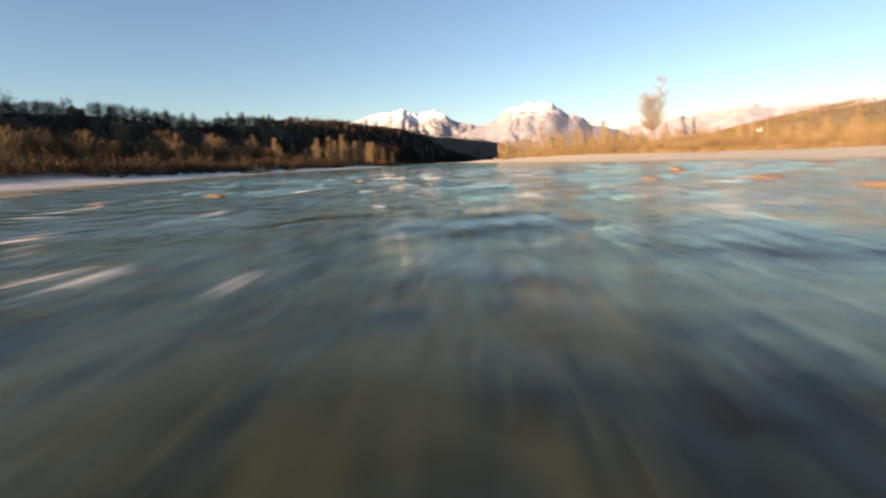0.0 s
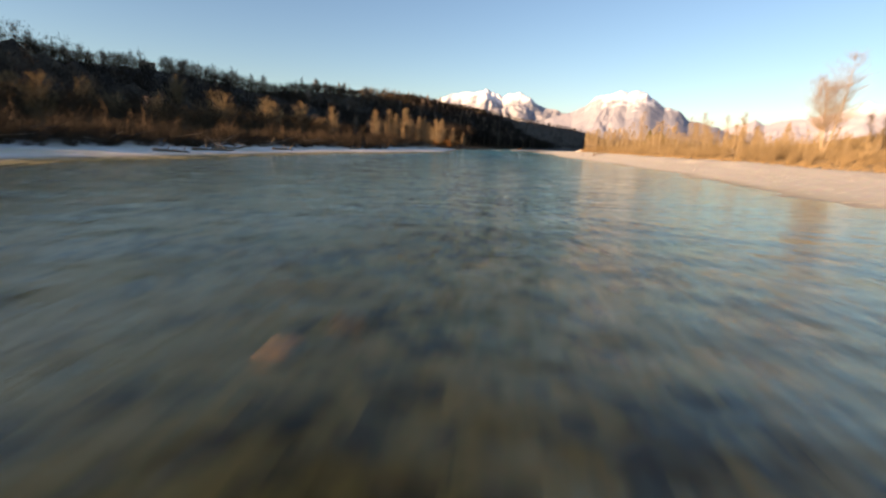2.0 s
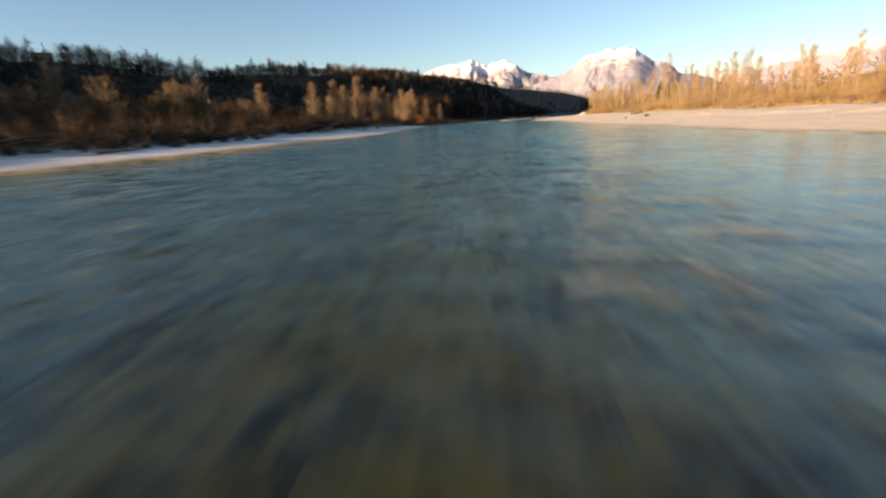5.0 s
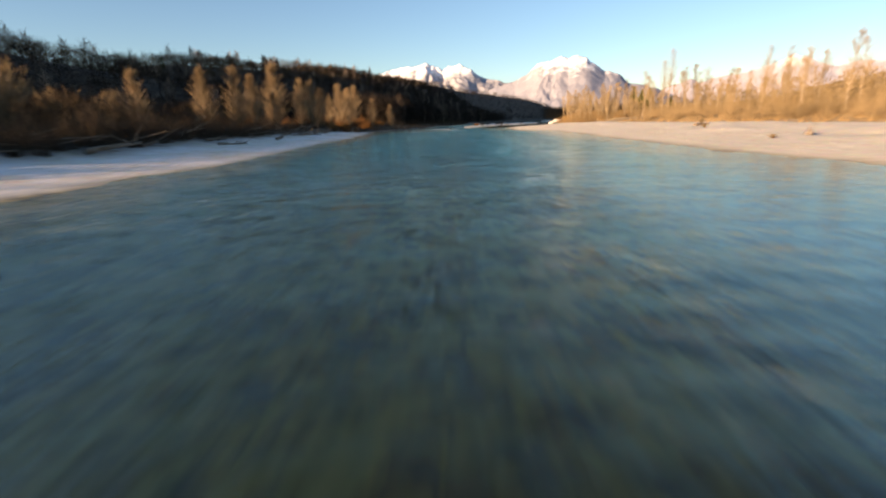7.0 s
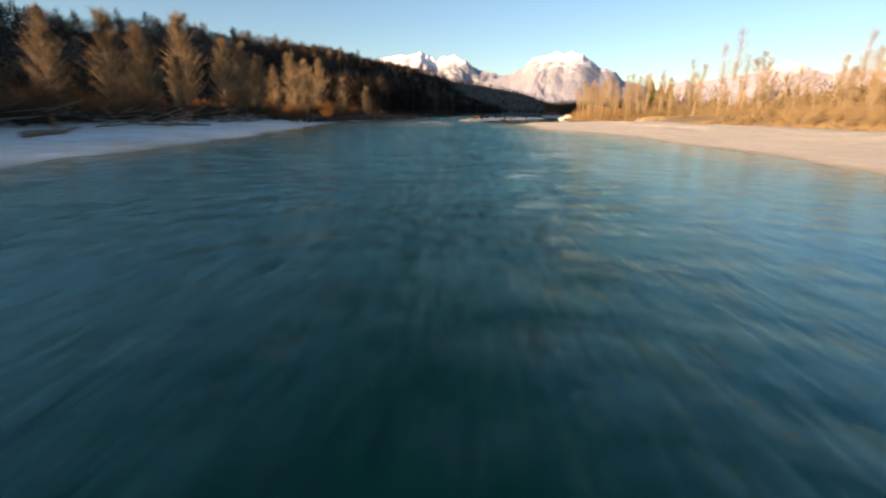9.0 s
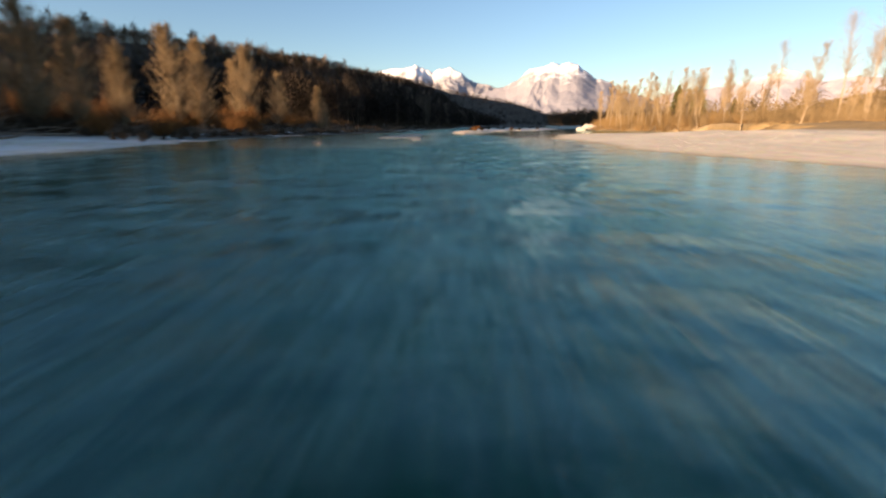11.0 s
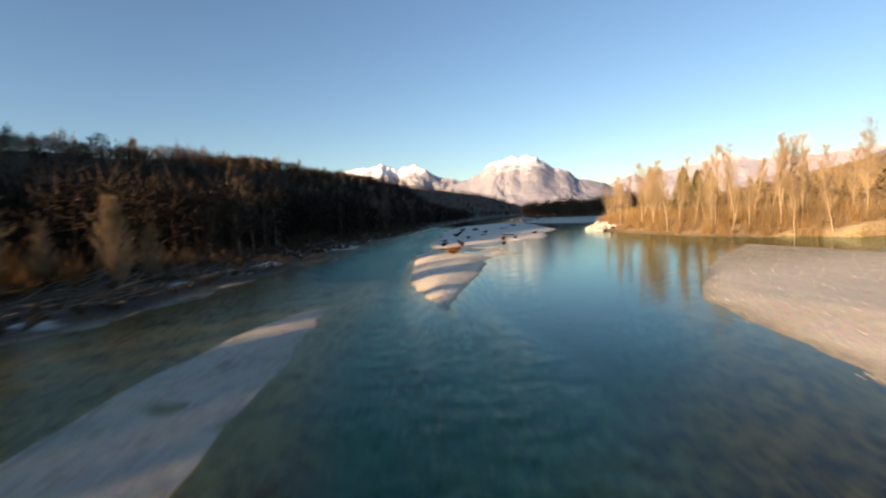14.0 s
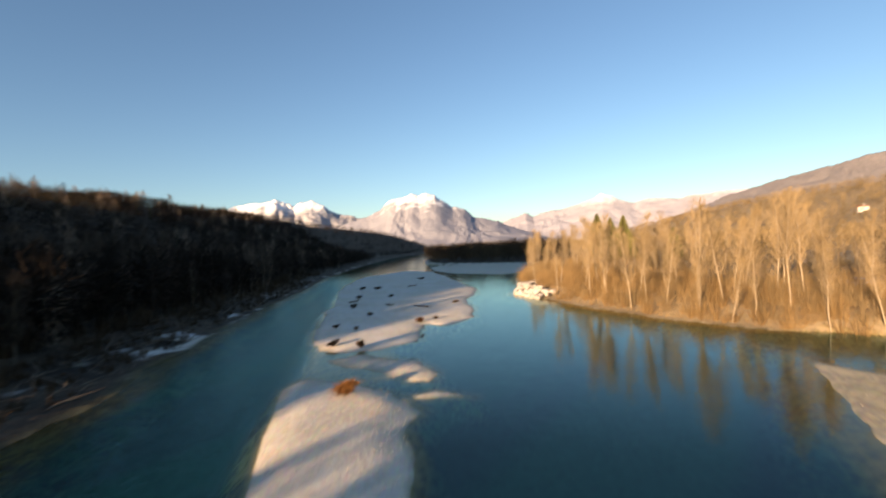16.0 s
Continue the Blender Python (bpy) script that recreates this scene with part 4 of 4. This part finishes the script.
brush_stuff("bank_thicket", "dense thicket at the top of the frosted beach, darkened for shade", spots, 0.5 + 2.2 * np.clip(0.5 + fbm(spots[:, 0] * 0.12, spots[:, 1] * 0.12, 3, 83), 0.05, 1) * rng.uniform(0.5, 1.2, len(spots)), M_THICKET, 34, wide=0.8, blade=0.05)
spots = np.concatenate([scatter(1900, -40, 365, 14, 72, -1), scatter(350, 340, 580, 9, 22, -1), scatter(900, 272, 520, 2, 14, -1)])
brush_stuff("left_brush", "tangled brown brush behind the frosted beach, darkened for shade", spots, np.concatenate([rng.uniform(1.2, 4.5, len(spots) - 900), rng.uniform(0.3, 1.4, 900)]), M_BRUSH, 34, blade=0.06)
yy = rng.uniform(236, 340, 62)
spots = np.stack([np.interp(yy, [236, 252, 262, 277, 300, 325, 340], [-70, -60, -54, -44, -40, -40, -33]) + rng.uniform(-7, 4, len(yy)), yy], 1)
brush_stuff("osier_bushes", "orange-brown osier bushes at the feet of the poplars", spots, rng.uniform(2.2, 4.6, len(spots)), M_OSIER, 260, wide=0.6, blade=0.05)
yy = rng.uniform(-40, 490, 3400)
edge = right_shore(yy) + np.where(yy < 268, 28, np.where(yy < 349, 26, 3))
spots = np.stack([np.where((yy > 268) & (yy < 349), np.maximum(edge, 53.5), edge) + rng.uniform(0, 1, len(yy)) ** 1.5 * 70, yy], 1)
spots = spots[~((spots[:, 1] > 398) & (spots[:, 1] < 438) & (spots[:, 0] < right_shore(spots[:, 1]) + 7))]
spots = spots[land(spots[:, 0], spots[:, 1])[0] > 0.1]
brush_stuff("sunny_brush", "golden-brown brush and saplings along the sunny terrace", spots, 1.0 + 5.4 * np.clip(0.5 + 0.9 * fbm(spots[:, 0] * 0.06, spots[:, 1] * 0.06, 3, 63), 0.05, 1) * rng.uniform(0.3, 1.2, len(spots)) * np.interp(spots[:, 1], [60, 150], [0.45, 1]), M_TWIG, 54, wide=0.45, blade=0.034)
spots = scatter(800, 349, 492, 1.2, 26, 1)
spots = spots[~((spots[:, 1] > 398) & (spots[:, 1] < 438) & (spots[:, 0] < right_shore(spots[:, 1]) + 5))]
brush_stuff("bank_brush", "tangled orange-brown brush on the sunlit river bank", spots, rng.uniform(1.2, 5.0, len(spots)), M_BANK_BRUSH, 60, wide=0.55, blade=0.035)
yy = rng.uniform(-20, 490, 6500)
edge = right_shore(yy) + np.where(yy < 268, 24, np.where(yy < 349, 26, 0.8))
spots = np.stack([np.where((yy > 268) & (yy < 349), np.maximum(edge, 51.5), edge) + rng.uniform(0, 14, len(yy)), yy], 1)
spots = spots[~((spots[:, 1] > 398) & (spots[:, 1] < 438) & (spots[:, 0] < right_shore(spots[:, 1]) + 5))]
spots = spots[land(spots[:, 0], spots[:, 1])[0] > 0.1]
brush_stuff("dry_grass", "straw-coloured dry grass along the sunny bank", spots, rng.uniform(0.3, 0.9, len(spots)), M_GRASS, 12, wide=0.6, blade=0.04)

# ---- stones, driftwood and shrubs ----


def boulder_mesh(name, rng, mat, flat=0.6):
    bm = bmesh.new()
    bmesh.ops.create_icosphere(bm, subdivisions=3, radius=1.0)
    off = Vector(rng.uniform(-50, 50, 3))
    for v in bm.verts:
        n = noise.fractal(v.co * 0.9 + off, 1.0, 2.0, 4)
        c = noise.cell(v.co * 1.1 + off) * 0.18
        v.co *= 1 + 0.35 * n + c
        v.co.z *= flat
    bmesh.ops.smooth_vert(bm, verts=bm.verts, factor=0.4, use_axis_x=True, use_axis_y=True, use_axis_z=True)
    me = bpy.data.meshes.new(name)
    bm.to_mesh(me)
    bm.free()
    me.materials.append(mat)
    return me


BOULDERS = [boulder_mesh("boulder", rng, M_BOULDER, 0.36) for _ in range(4)]
DARK_STONES = [boulder_mesh("boulder", rng, M_SUNKEN, 0.6)]
RIPRAPS = [boulder_mesh("rock", rng, M_RIPRAP, 0.75) for _ in range(4)]


def stone(me, name, x, y, z, size, label, group):
    ob = new(name, me)
    ob.matrix_basis = pose(x, y, z, rz=float(rng.uniform(0, 360))) @ Matrix.Diagonal((size * float(rng.uniform(0.8, 1.3)), size, size * float(rng.uniform(0.7, 1.1)), 1))
    return tagged(ob, label, "boulder", group)


for x, y, s in ((17.9, 37.3, 0.5), (19.2, 31.4, 0.45), (10.9, 22.1, 0.4), (10.8, 19.1, 0.3), (9, 24.3, 0.3), (8.1, 42.2, 0.55), (8.6, 41.4, 0.35), (3.3, 42.2, 0.21), (2.5, 50.5, 0.22),
                (-4, 25.4, 0.3), (-5.9, 23, 0.3), (-0.9, 33.4, 0.22), (0.9, 43.4, 0.18), (14, 40.4, 0.4), (15.9, 49.5, 0.4), (13.1, 31.4, 0.35)):
    stone(BOULDERS[int(rng.integers(4))], "river_boulder", x, y, 0.0 - s * 0.22, s, "wet brown boulder just breaking the river surface", "boulders in the rapids")
for x, y, s in ((-13.9, 273, 0.3), (-15.9, 271.8, 0.35), (-17.4, 275.3, 0.3), (-9.7, 269.7, 0.12)):
    stone(BOULDERS[int(rng.integers(4))], "river_boulder", x, y, -0.05, s, "flat brown stone in the shallows", "stones in the shallows")
for x, y, s in ((2.7, 51.8, 0.28), (4.2, 42.3, 0.42), (3.7, 34.6, 0.4), (0.2, 31.5, 0.4), (6.2, 28.0, 0.4)):
    stone(BOULDERS[int(rng.integers(4))], "sunken_boulder", x, y, -0.2, s, "ochre boulder just under the clear rapids", "sunken boulders")
for x, y, s in ((3.8, 67.5, 0.36), (-4.3, 179.9, 0.6), (-6, 189.2, 0.7), (0.9, 305.9, 0.75)):
    stone(DARK_STONES[0], "sunken_boulder", x, y, -0.2 - 0.6 * s, s, "dark boulder just under the river surface", "sunken boulders")
for k in range(130):
    a, d = float(rng.uniform(0, 1)), float(rng.uniform(0, 1))
    y = 400 + 36 * a
    x = float(right_shore(y)) - 0.8 + 3.6 * d
    stone(RIPRAPS[k % 4], "riprap_rock", x, y, 0.1 + 1.7 * d * math.sin(math.pi * min(1, 0.25 + a * 0.8)), float(rng.uniform(0.32, 0.85)), "white limestone block heaped on the bank", "riprap blocks")


def pebble_stuff(name, label, spots, sizes):
    n = len(spots)
    z = land(spots[:, 0], spots[:, 1])[0]
    octa = np.array([[1, 0, 0], [0, 1, 0], [-1, 0, 0], [0, -1, 0], [0, 0, 0.7], [0, 0, -0.5]], float)
    tri = np.array([[0, 1, 4], [1, 2, 4], [2, 3, 4], [3, 0, 4], [1, 0, 5], [2, 1, 5], [3, 2, 5], [0, 3, 5]])
    v = octa[None] * sizes[:, None, None] * rng.uniform(0.6, 1.3, (n, 6, 3))
    v = v + np.stack([spots[:, 0], spots[:, 1], z + sizes * 0.1], 1)[:, None]
    f = tri[None] + np.arange(n)[:, None, None] * 6
    return tagged(new(name, build_mesh(name, v.reshape(-1, 3), f.reshape(-1, 3), M_PEBBLE)), label, "gravel", kind="stuff")


def stick_stuff(name, label, spots, lengths, mat):
    z = land(spots[:, 0], spots[:, 1])[0]
    n = len(spots)
    a, up = rng.normal(1.5, 0.7, n), rng.normal(0.08, 0.16, n)
    p = np.stack([spots[:, 0], spots[:, 1], z + rng.uniform(0.0, 0.5, n)], 1)
    q = p + np.stack([np.cos(a), np.sin(a), up], 1) * lengths[:, None]
    v, f = tubes(np.concatenate([p, q, (0.02 + 0.016 * lengths)[:, None], np.full((n, 1), 0.015)], 1), 5)
    return tagged(new(name, build_mesh(name, v, f, mat)), label, "flood debris", kind="stuff")


spots = np.concatenate([scatter(700, 222, 345, 10, 22, -1), scatter(300, 60, 230, 11, 20, -1), scatter(420, 335, 500, 1, 13, -1), scatter(260, 285, 345, 3, 12, -1)])
stick_stuff("flood_debris", "tangled grey flood debris of sticks along the bank", spots, rng.uniform(0.8, 4.2, len(spots)), M_DRIFT)

cand = np.concatenate([np.stack([rng.uniform(-6, 8, 9000), rng.uniform(308, 366, 9000)], 1), np.stack([rng.uniform(-45, -14, 9000), rng.uniform(70, 345, 9000)], 1),
                       np.stack([rng.uniform(8, 48, 14000), rng.uniform(70, 345, 14000)], 1)])
zc = land(cand[:, 0], cand[:, 1])
cand = cand[(zc[0] > -0.05) & (zc[1] > 0.5)]
pebble_stuff("beach_stones", "loose pale river stones on the gravel bars", cand, 0.02 + 0.06 * rng.uniform(0, 1, len(cand)) ** 3)


def limb_mesh(name, points, radii, sides, mat):
    """One closed tapering limb through a row of points."""
    p, r = np.asarray(points, float), np.asarray(radii, float)
    d = np.gradient(p, axis=0)
    d /= np.linalg.norm(d, axis=1, keepdims=True)
    u = np.cross(d, [0.13, 0.31, 0.94])
    u /= np.linalg.norm(u, axis=1, keepdims=True)
    w = np.cross(d, u)
    a = np.arange(sides) * 2 * math.pi / sides
    ring = (np.cos(a)[None, :, None] * u[:, None] + np.sin(a)[None, :, None] * w[:, None]) * r[:, None, None]
    verts = np.concatenate([(p[:, None] + ring).reshape(-1, 3), p[:1], p[-1:]])
    n, k = len(p), np.arange(sides)
    faces = [np.stack([q * sides + k, q * sides + (k + 1) % sides, (q + 1) * sides + (k + 1) % sides, (q + 1) * sides + k], 1) for q in range(n - 1)]
    me = bpy.data.meshes.new(name)
    caps = [(n * sides, int((j + 1) % sides), int(j)) for j in k] + [(n * sides + 1, int((n - 1) * sides + j), int((n - 1) * sides + (j + 1) % sides)) for j in k]
    me.from_pydata(verts.tolist(), [], np.concatenate(faces).tolist() + caps)
    me.polygons.foreach_set("use_smooth", np.ones(len(me.polygons), bool))
    me.materials.append(mat)
    return me


def driftwood(x, y, length, turn, z=None, thick=0.2):
    root = new("driftwood_log")
    pts, p = [], np.array([-length / 2, 0, 0.0])
    for k in range(7):
        pts.append(p)
        p = p + np.array([1, float(rng.normal(0, 0.09)), float(rng.normal(0.01, 0.06))]) * length / 6
    part("log", limb_mesh("log", pts, [thick * (1.15 - 0.13 * k) for k in range(7)], 8, M_DRIFT), root)
    for _ in range(5):
        s = pts[int(rng.integers(1, 6))]
        d = rng.normal(0, 0.5, 3) + [0.4, 0, 0.35]
        bend = rng.normal(0, 0.15, 3)
        part("branch", limb_mesh("branch", [s + d * length * 0.24 * f + bend * length * 0.2 * f * f for f in (0, 0.35, 0.7, 1)], [thick * 0.34, thick * 0.26, thick * 0.16, 0.012], 5, M_DRIFT), root)
    root.matrix_basis = pose(x, y, (ground_z(x, y) if z is None else z) + thick * 0.6, rz=turn)
    return tagged(root, "grey bleached driftwood log stranded on the beach", "driftwood", "driftwood on the beaches")


for x, y, l, a in ((-29.4, 95, 5, 70), (-31.3, 101.6, 7, 85), (-34.3, 114.8, 6, 100), (-28.4, 87.3, 3, 40), (-29.5, 110.7, 4, 75), (-27.7, 135.4, 4, 80), (-28.8, 159.9, 5, 95), (-29.8, 182.1, 6, 90), (-29, 199, 4, 70),
                   (-30, 215.6, 6, 100), (-32, 232.2, 7, 60), (-35, 251, 7, 80), (-36.9, 262, 8, 95), (-39.9, 270.7, 6, 70), (-40.9, 281.8, 8, 110), (-38.1, 295.4, 7, 80), (-35.3, 309.1, 6, 100), (-33.4, 321.5, 5, 75), (-29.7, 338.6, 5, 95),
                   (28.5, 213.6, 2.5, 20), (22.9, 184.1, 2.2, 60), (4.4, 421.7, 3, 40), (23.4, 454.5, 3, 15)):
    driftwood(x, y, l, a)


def shrub(x, y, wide, deep, high, turn, twigs, label):
    """A low shrub or a clump of brush caught by the flood."""
    root = new("shrub")
    wood, tb, tt, w = grow(rng, h=1.0, stems=7, crown_from=0.1, angle=45, reach=0.55, limbs=56, twigs=9, thick=0.02, twig_len=0.22, twig_w=0.035)
    v, f = tubes(wood, 3)
    part("base", build_mesh("base", v, f, M_BRUSH), root)
    v, f = blades(tb, tt, w, rng)
    part("crown", build_mesh("crown", v, f, twigs, shade=False), root)
    root.matrix_basis = pose(x, y, ground_z(x, y) - 0.03, rz=turn) @ Matrix.Diagonal((wide / 1.3, deep / 1.3, high, 1))
    return tagged(root, label, "shrub", "shrubs on the gravel")


shrub(-0.2, 351, 4.6, 3.4, 1.05, 20, M_RUST, "low rust-brown shrub on the gravel bar")
for x, y, w, a in ((29.4, 215.9, 1.5, 40), (25.6, 206.6, 1.3, 80), (19.5, 182.7, 0.9, 120)):
    shrub(x, y, w, w * 0.85, w * 0.4, a, M_TWIG, "small straw-brown shrub on the sunny gravel")
for x, y, w, a in ((-0.9, 372.3, 5.6, 55), (-0.2, 386, 3.1, 54), (2.6, 382.9, 2.2, 48), (5.7, 396.9, 2.6, 19), (3.7, 410.6, 7.5, 69), (6, 429.6, 5.2, 49), (8.7, 455.5, 8.3, 63), (13, 453.3, 6.6, 34),
                   (13.3, 426.3, 4.2, 35), (31.9, 484.2, 6.5, -32), (14.9, 386, 2.1, 1), (23.2, 404.8, 3.1, -13), (14.1, 378.2, 1.1, -7)):
    shrub(x, y, w, 0.7 + 0.24 * w, 0.34 + 0.06 * w, a, M_BRUSH, "dark clump of brush caught by the flood on the gravel bar")
for x, y, w, a in ((10.8, 410, 6.8, -56), (15.8, 403.1, 11.8, -60), (10.4, 374, 5, 69)):
    shrub(x, y, w, 0.8, 0.28, a, M_BRUSH, "long dark line of flood brush stranded on the gravel bar")
for x, y, w, a in ((2.3, 369.9, 2.6, 26), (12.2, 384.6, 3.3, 27)):
    shrub(x, y, w, 1.9, 0.8, a, M_OSIER, "reddish-brown shrub with caught flood debris")


# ---- houses and the parked car ----
M_PLASTER, M_ROOF, M_PANE = material("white_plaster", 0.85, 0.2)[0], material("brown_roof_tiles", 0.8, 0.2)[0], material("dark_window_glass", 0.08, 0.5)[0]
for m, low, high, size in ((M_PLASTER, (0.62, 0.59, 0.54), (0.80, 0.77, 0.72), 1.5), (M_ROOF, (0.16, 0.075, 0.045), (0.30, 0.15, 0.09), 4.0), (M_PANE, (0.01, 0.012, 0.015), (0.03, 0.034, 0.04), 0.5)):
    t = m.node_tree
    t.links.new(ramp(t, noise_of(t, place_of(t), size, 5.0), ((0.3, low), (0.7, high))), t.nodes["Principled BSDF"].inputs["Base Color"])
M_CAR, M_TYRE = material("pale_blue_car_paint", 0.25, 0.5)[0], material("black_rubber", 0.85, 0.2)[0]
t = M_CAR.node_tree
t.links.new(ramp(t, noise_of(t, place_of(t), 2.0, 4.0), ((0.3, (0.16, 0.20, 0.28)), (0.7, (0.22, 0.27, 0.36)))), t.nodes["Principled BSDF"].inputs["Base Color"])
M_TYRE.node_tree.nodes["Principled BSDF"].inputs["Base Color"].default_value = (0.02, 0.02, 0.02, 1)


def box_mesh(name, size, at, mat, bevel=0.0, taper=None):
    bm = bmesh.new()
    bmesh.ops.create_cube(bm, size=1.0)
    for v in bm.verts:
        k = 1.0 if taper is None or v.co.z < 0 else taper
        v.co = Vector((v.co.x * size[0] * k + at[0], v.co.y * size[1] * (1.0 if taper is None else (1 + k) / 2) + at[1], v.co.z * size[2] + at[2]))
    if bevel:
        bmesh.ops.bevel(bm, geom=bm.edges[:], offset=bevel, segments=2, affect="EDGES", profile=0.5)
    me = bpy.data.meshes.new(name)
    bm.to_mesh(me)
    bm.free()
    me.materials.append(mat)
    return me


def house(x, y, turn, wide, deep, high, label, wall, flat=False):
    root = new("house")
    part("wall", box_mesh("wall", (wide, deep, high + 1.0), (0, 0, high / 2 - 0.5), wall), root)
    if flat:
        part("roof", box_mesh("roof", (wide + 0.8, deep + 0.8, 0.35), (0, 0, high + 0.18), M_ROOF, 0.04), root)
    else:
        bm = bmesh.new()
        w, d, r = wide / 2 + 0.5, deep / 2 + 0.5, deep * 0.28
        v = [bm.verts.new(p) for p in ((-w, -d, high), (w, -d, high), (w, d, high), (-w, d, high), (-w, 0, high + r), (w, 0, high + r))]
        for f in ((0, 1, 5, 4), (2, 3, 4, 5), (1, 2, 5), (3, 0, 4), (3, 2, 1, 0)):
            bm.faces.new([v[k] for k in f])
        me = bpy.data.meshes.new("roof")
        bm.to_mesh(me)
        bm.free()
        me.materials.append(M_ROOF)
        roof = part("roof", me, root)
        part("chimney", box_mesh("chimney", (0.7, 0.7, 1.6), (wide * 0.2, 0.6, high + r), M_PLASTER, 0.03), roof)
    for level in range(max(1, int(high // 2.8))):
        for k in range(int(wide // 3)):
            px, pz = -wide / 2 + 1.6 + k * 3.0, 1.5 + level * 2.9
            win = part("window", box_mesh("window", (1.25, 0.16, 1.45), (px, -deep / 2 - 0.02, pz), wall, 0.02), root)
            part("pane", box_mesh("pane", (1.0, 0.06, 1.2), (px, -deep / 2 - 0.09, pz), M_PANE), win)
    root.matrix_basis = pose(x, y, ground_z(x, y), rz=turn)
    return tagged(root, label, "house")


house(352, 558, -40, 5.4, 4.2, 3.0, "white plastered two-storey house among trees on the sunlit hillside", M_PLASTER)
house(-240, 332, 45, 9, 6, 4.2, "small flat-roofed building on the wooded ridge", M_BARK, flat=True)


def parked_car(x, y, turn):
    root = new("parked_car")
    part("body", box_mesh("body", (4.1, 1.7, 0.62), (0, 0, 0.62), M_CAR, 0.12), root)
    part("cabin", box_mesh("cabin", (2.5, 1.55, 0.58), (-0.2, 0, 1.2), M_CAR, 0.1, 0.72), root)
    for side in (-1, 1):
        part("side_window", box_mesh("side_window", (1.75, 0.05, 0.36), (-0.2, side * 0.735, 1.2), M_PANE, 0.0, 0.86), root)
    part("windscreen", box_mesh("windscreen", (0.06, 1.25, 0.4), (0.93, 0, 1.18), M_PANE), root)
    part("rear_window", box_mesh("rear_window", (0.06, 1.25, 0.36), (-1.33, 0, 1.2), M_PANE), root)
    for px in (-1.25, 1.25):
        for side in (-1, 1):
            v, f = tubes([[px, side * 0.66, 0.32, px, side * 0.88, 0.32, 0.32, 0.32]], 20)
            wheel = part("wheel", build_mesh("wheel", v, f, M_TYRE), root)
            bm = bmesh.new()
            bmesh.ops.create_cone(bm, cap_ends=True, segments=20, radius1=0.3, radius2=0.3, depth=0.16, matrix=Matrix.Translation((px, side * 0.77, 0.32)) @ Matrix.Rotation(radians(90), 4, "X"))
            me = bpy.data.meshes.new("rim")
            bm.to_mesh(me)
            bm.free()
            me.materials.append(M_TYRE)
            part("rim", me, wheel)
    root.matrix_basis = pose(x, y, ground_z(x, y) + 0.02, rz=turn)
    return tagged(root, "grey-blue car parked on the terrace among dry brush", "car")


parked_car(61, 176, 25)
parked_car(73, 366, 60)


def mound(x, y, wide, high, turn):
    u = np.linspace(-1, 1, 41)
    A, B = np.meshgrid(u, u)
    r = np.hypot(A, B) + 0.12 * fbm(A * 2.5 + x, B * 2.5, 4, 91)
    Zm = high * smooth(1.0, 0.0, r) * (1 + 0.25 * fbm(A * 5 + 3, B * 5, 3, 95)) - 0.12
    me = build_mesh("gravel_mound", np.stack([A * wide / 2, B * wide / 3, Zm], -1).reshape(-1, 3), grid_faces(41, 41), M_PEBBLE)
    ob = new("gravel_mound", me)
    ob.matrix_basis = pose(x, y, ground_z(x, y), rz=turn)
    return tagged(ob, "pale heap of gravel and sand on the sunny terrace", "gravel heap")


mound(56, 181, 9, 1.6, 10)
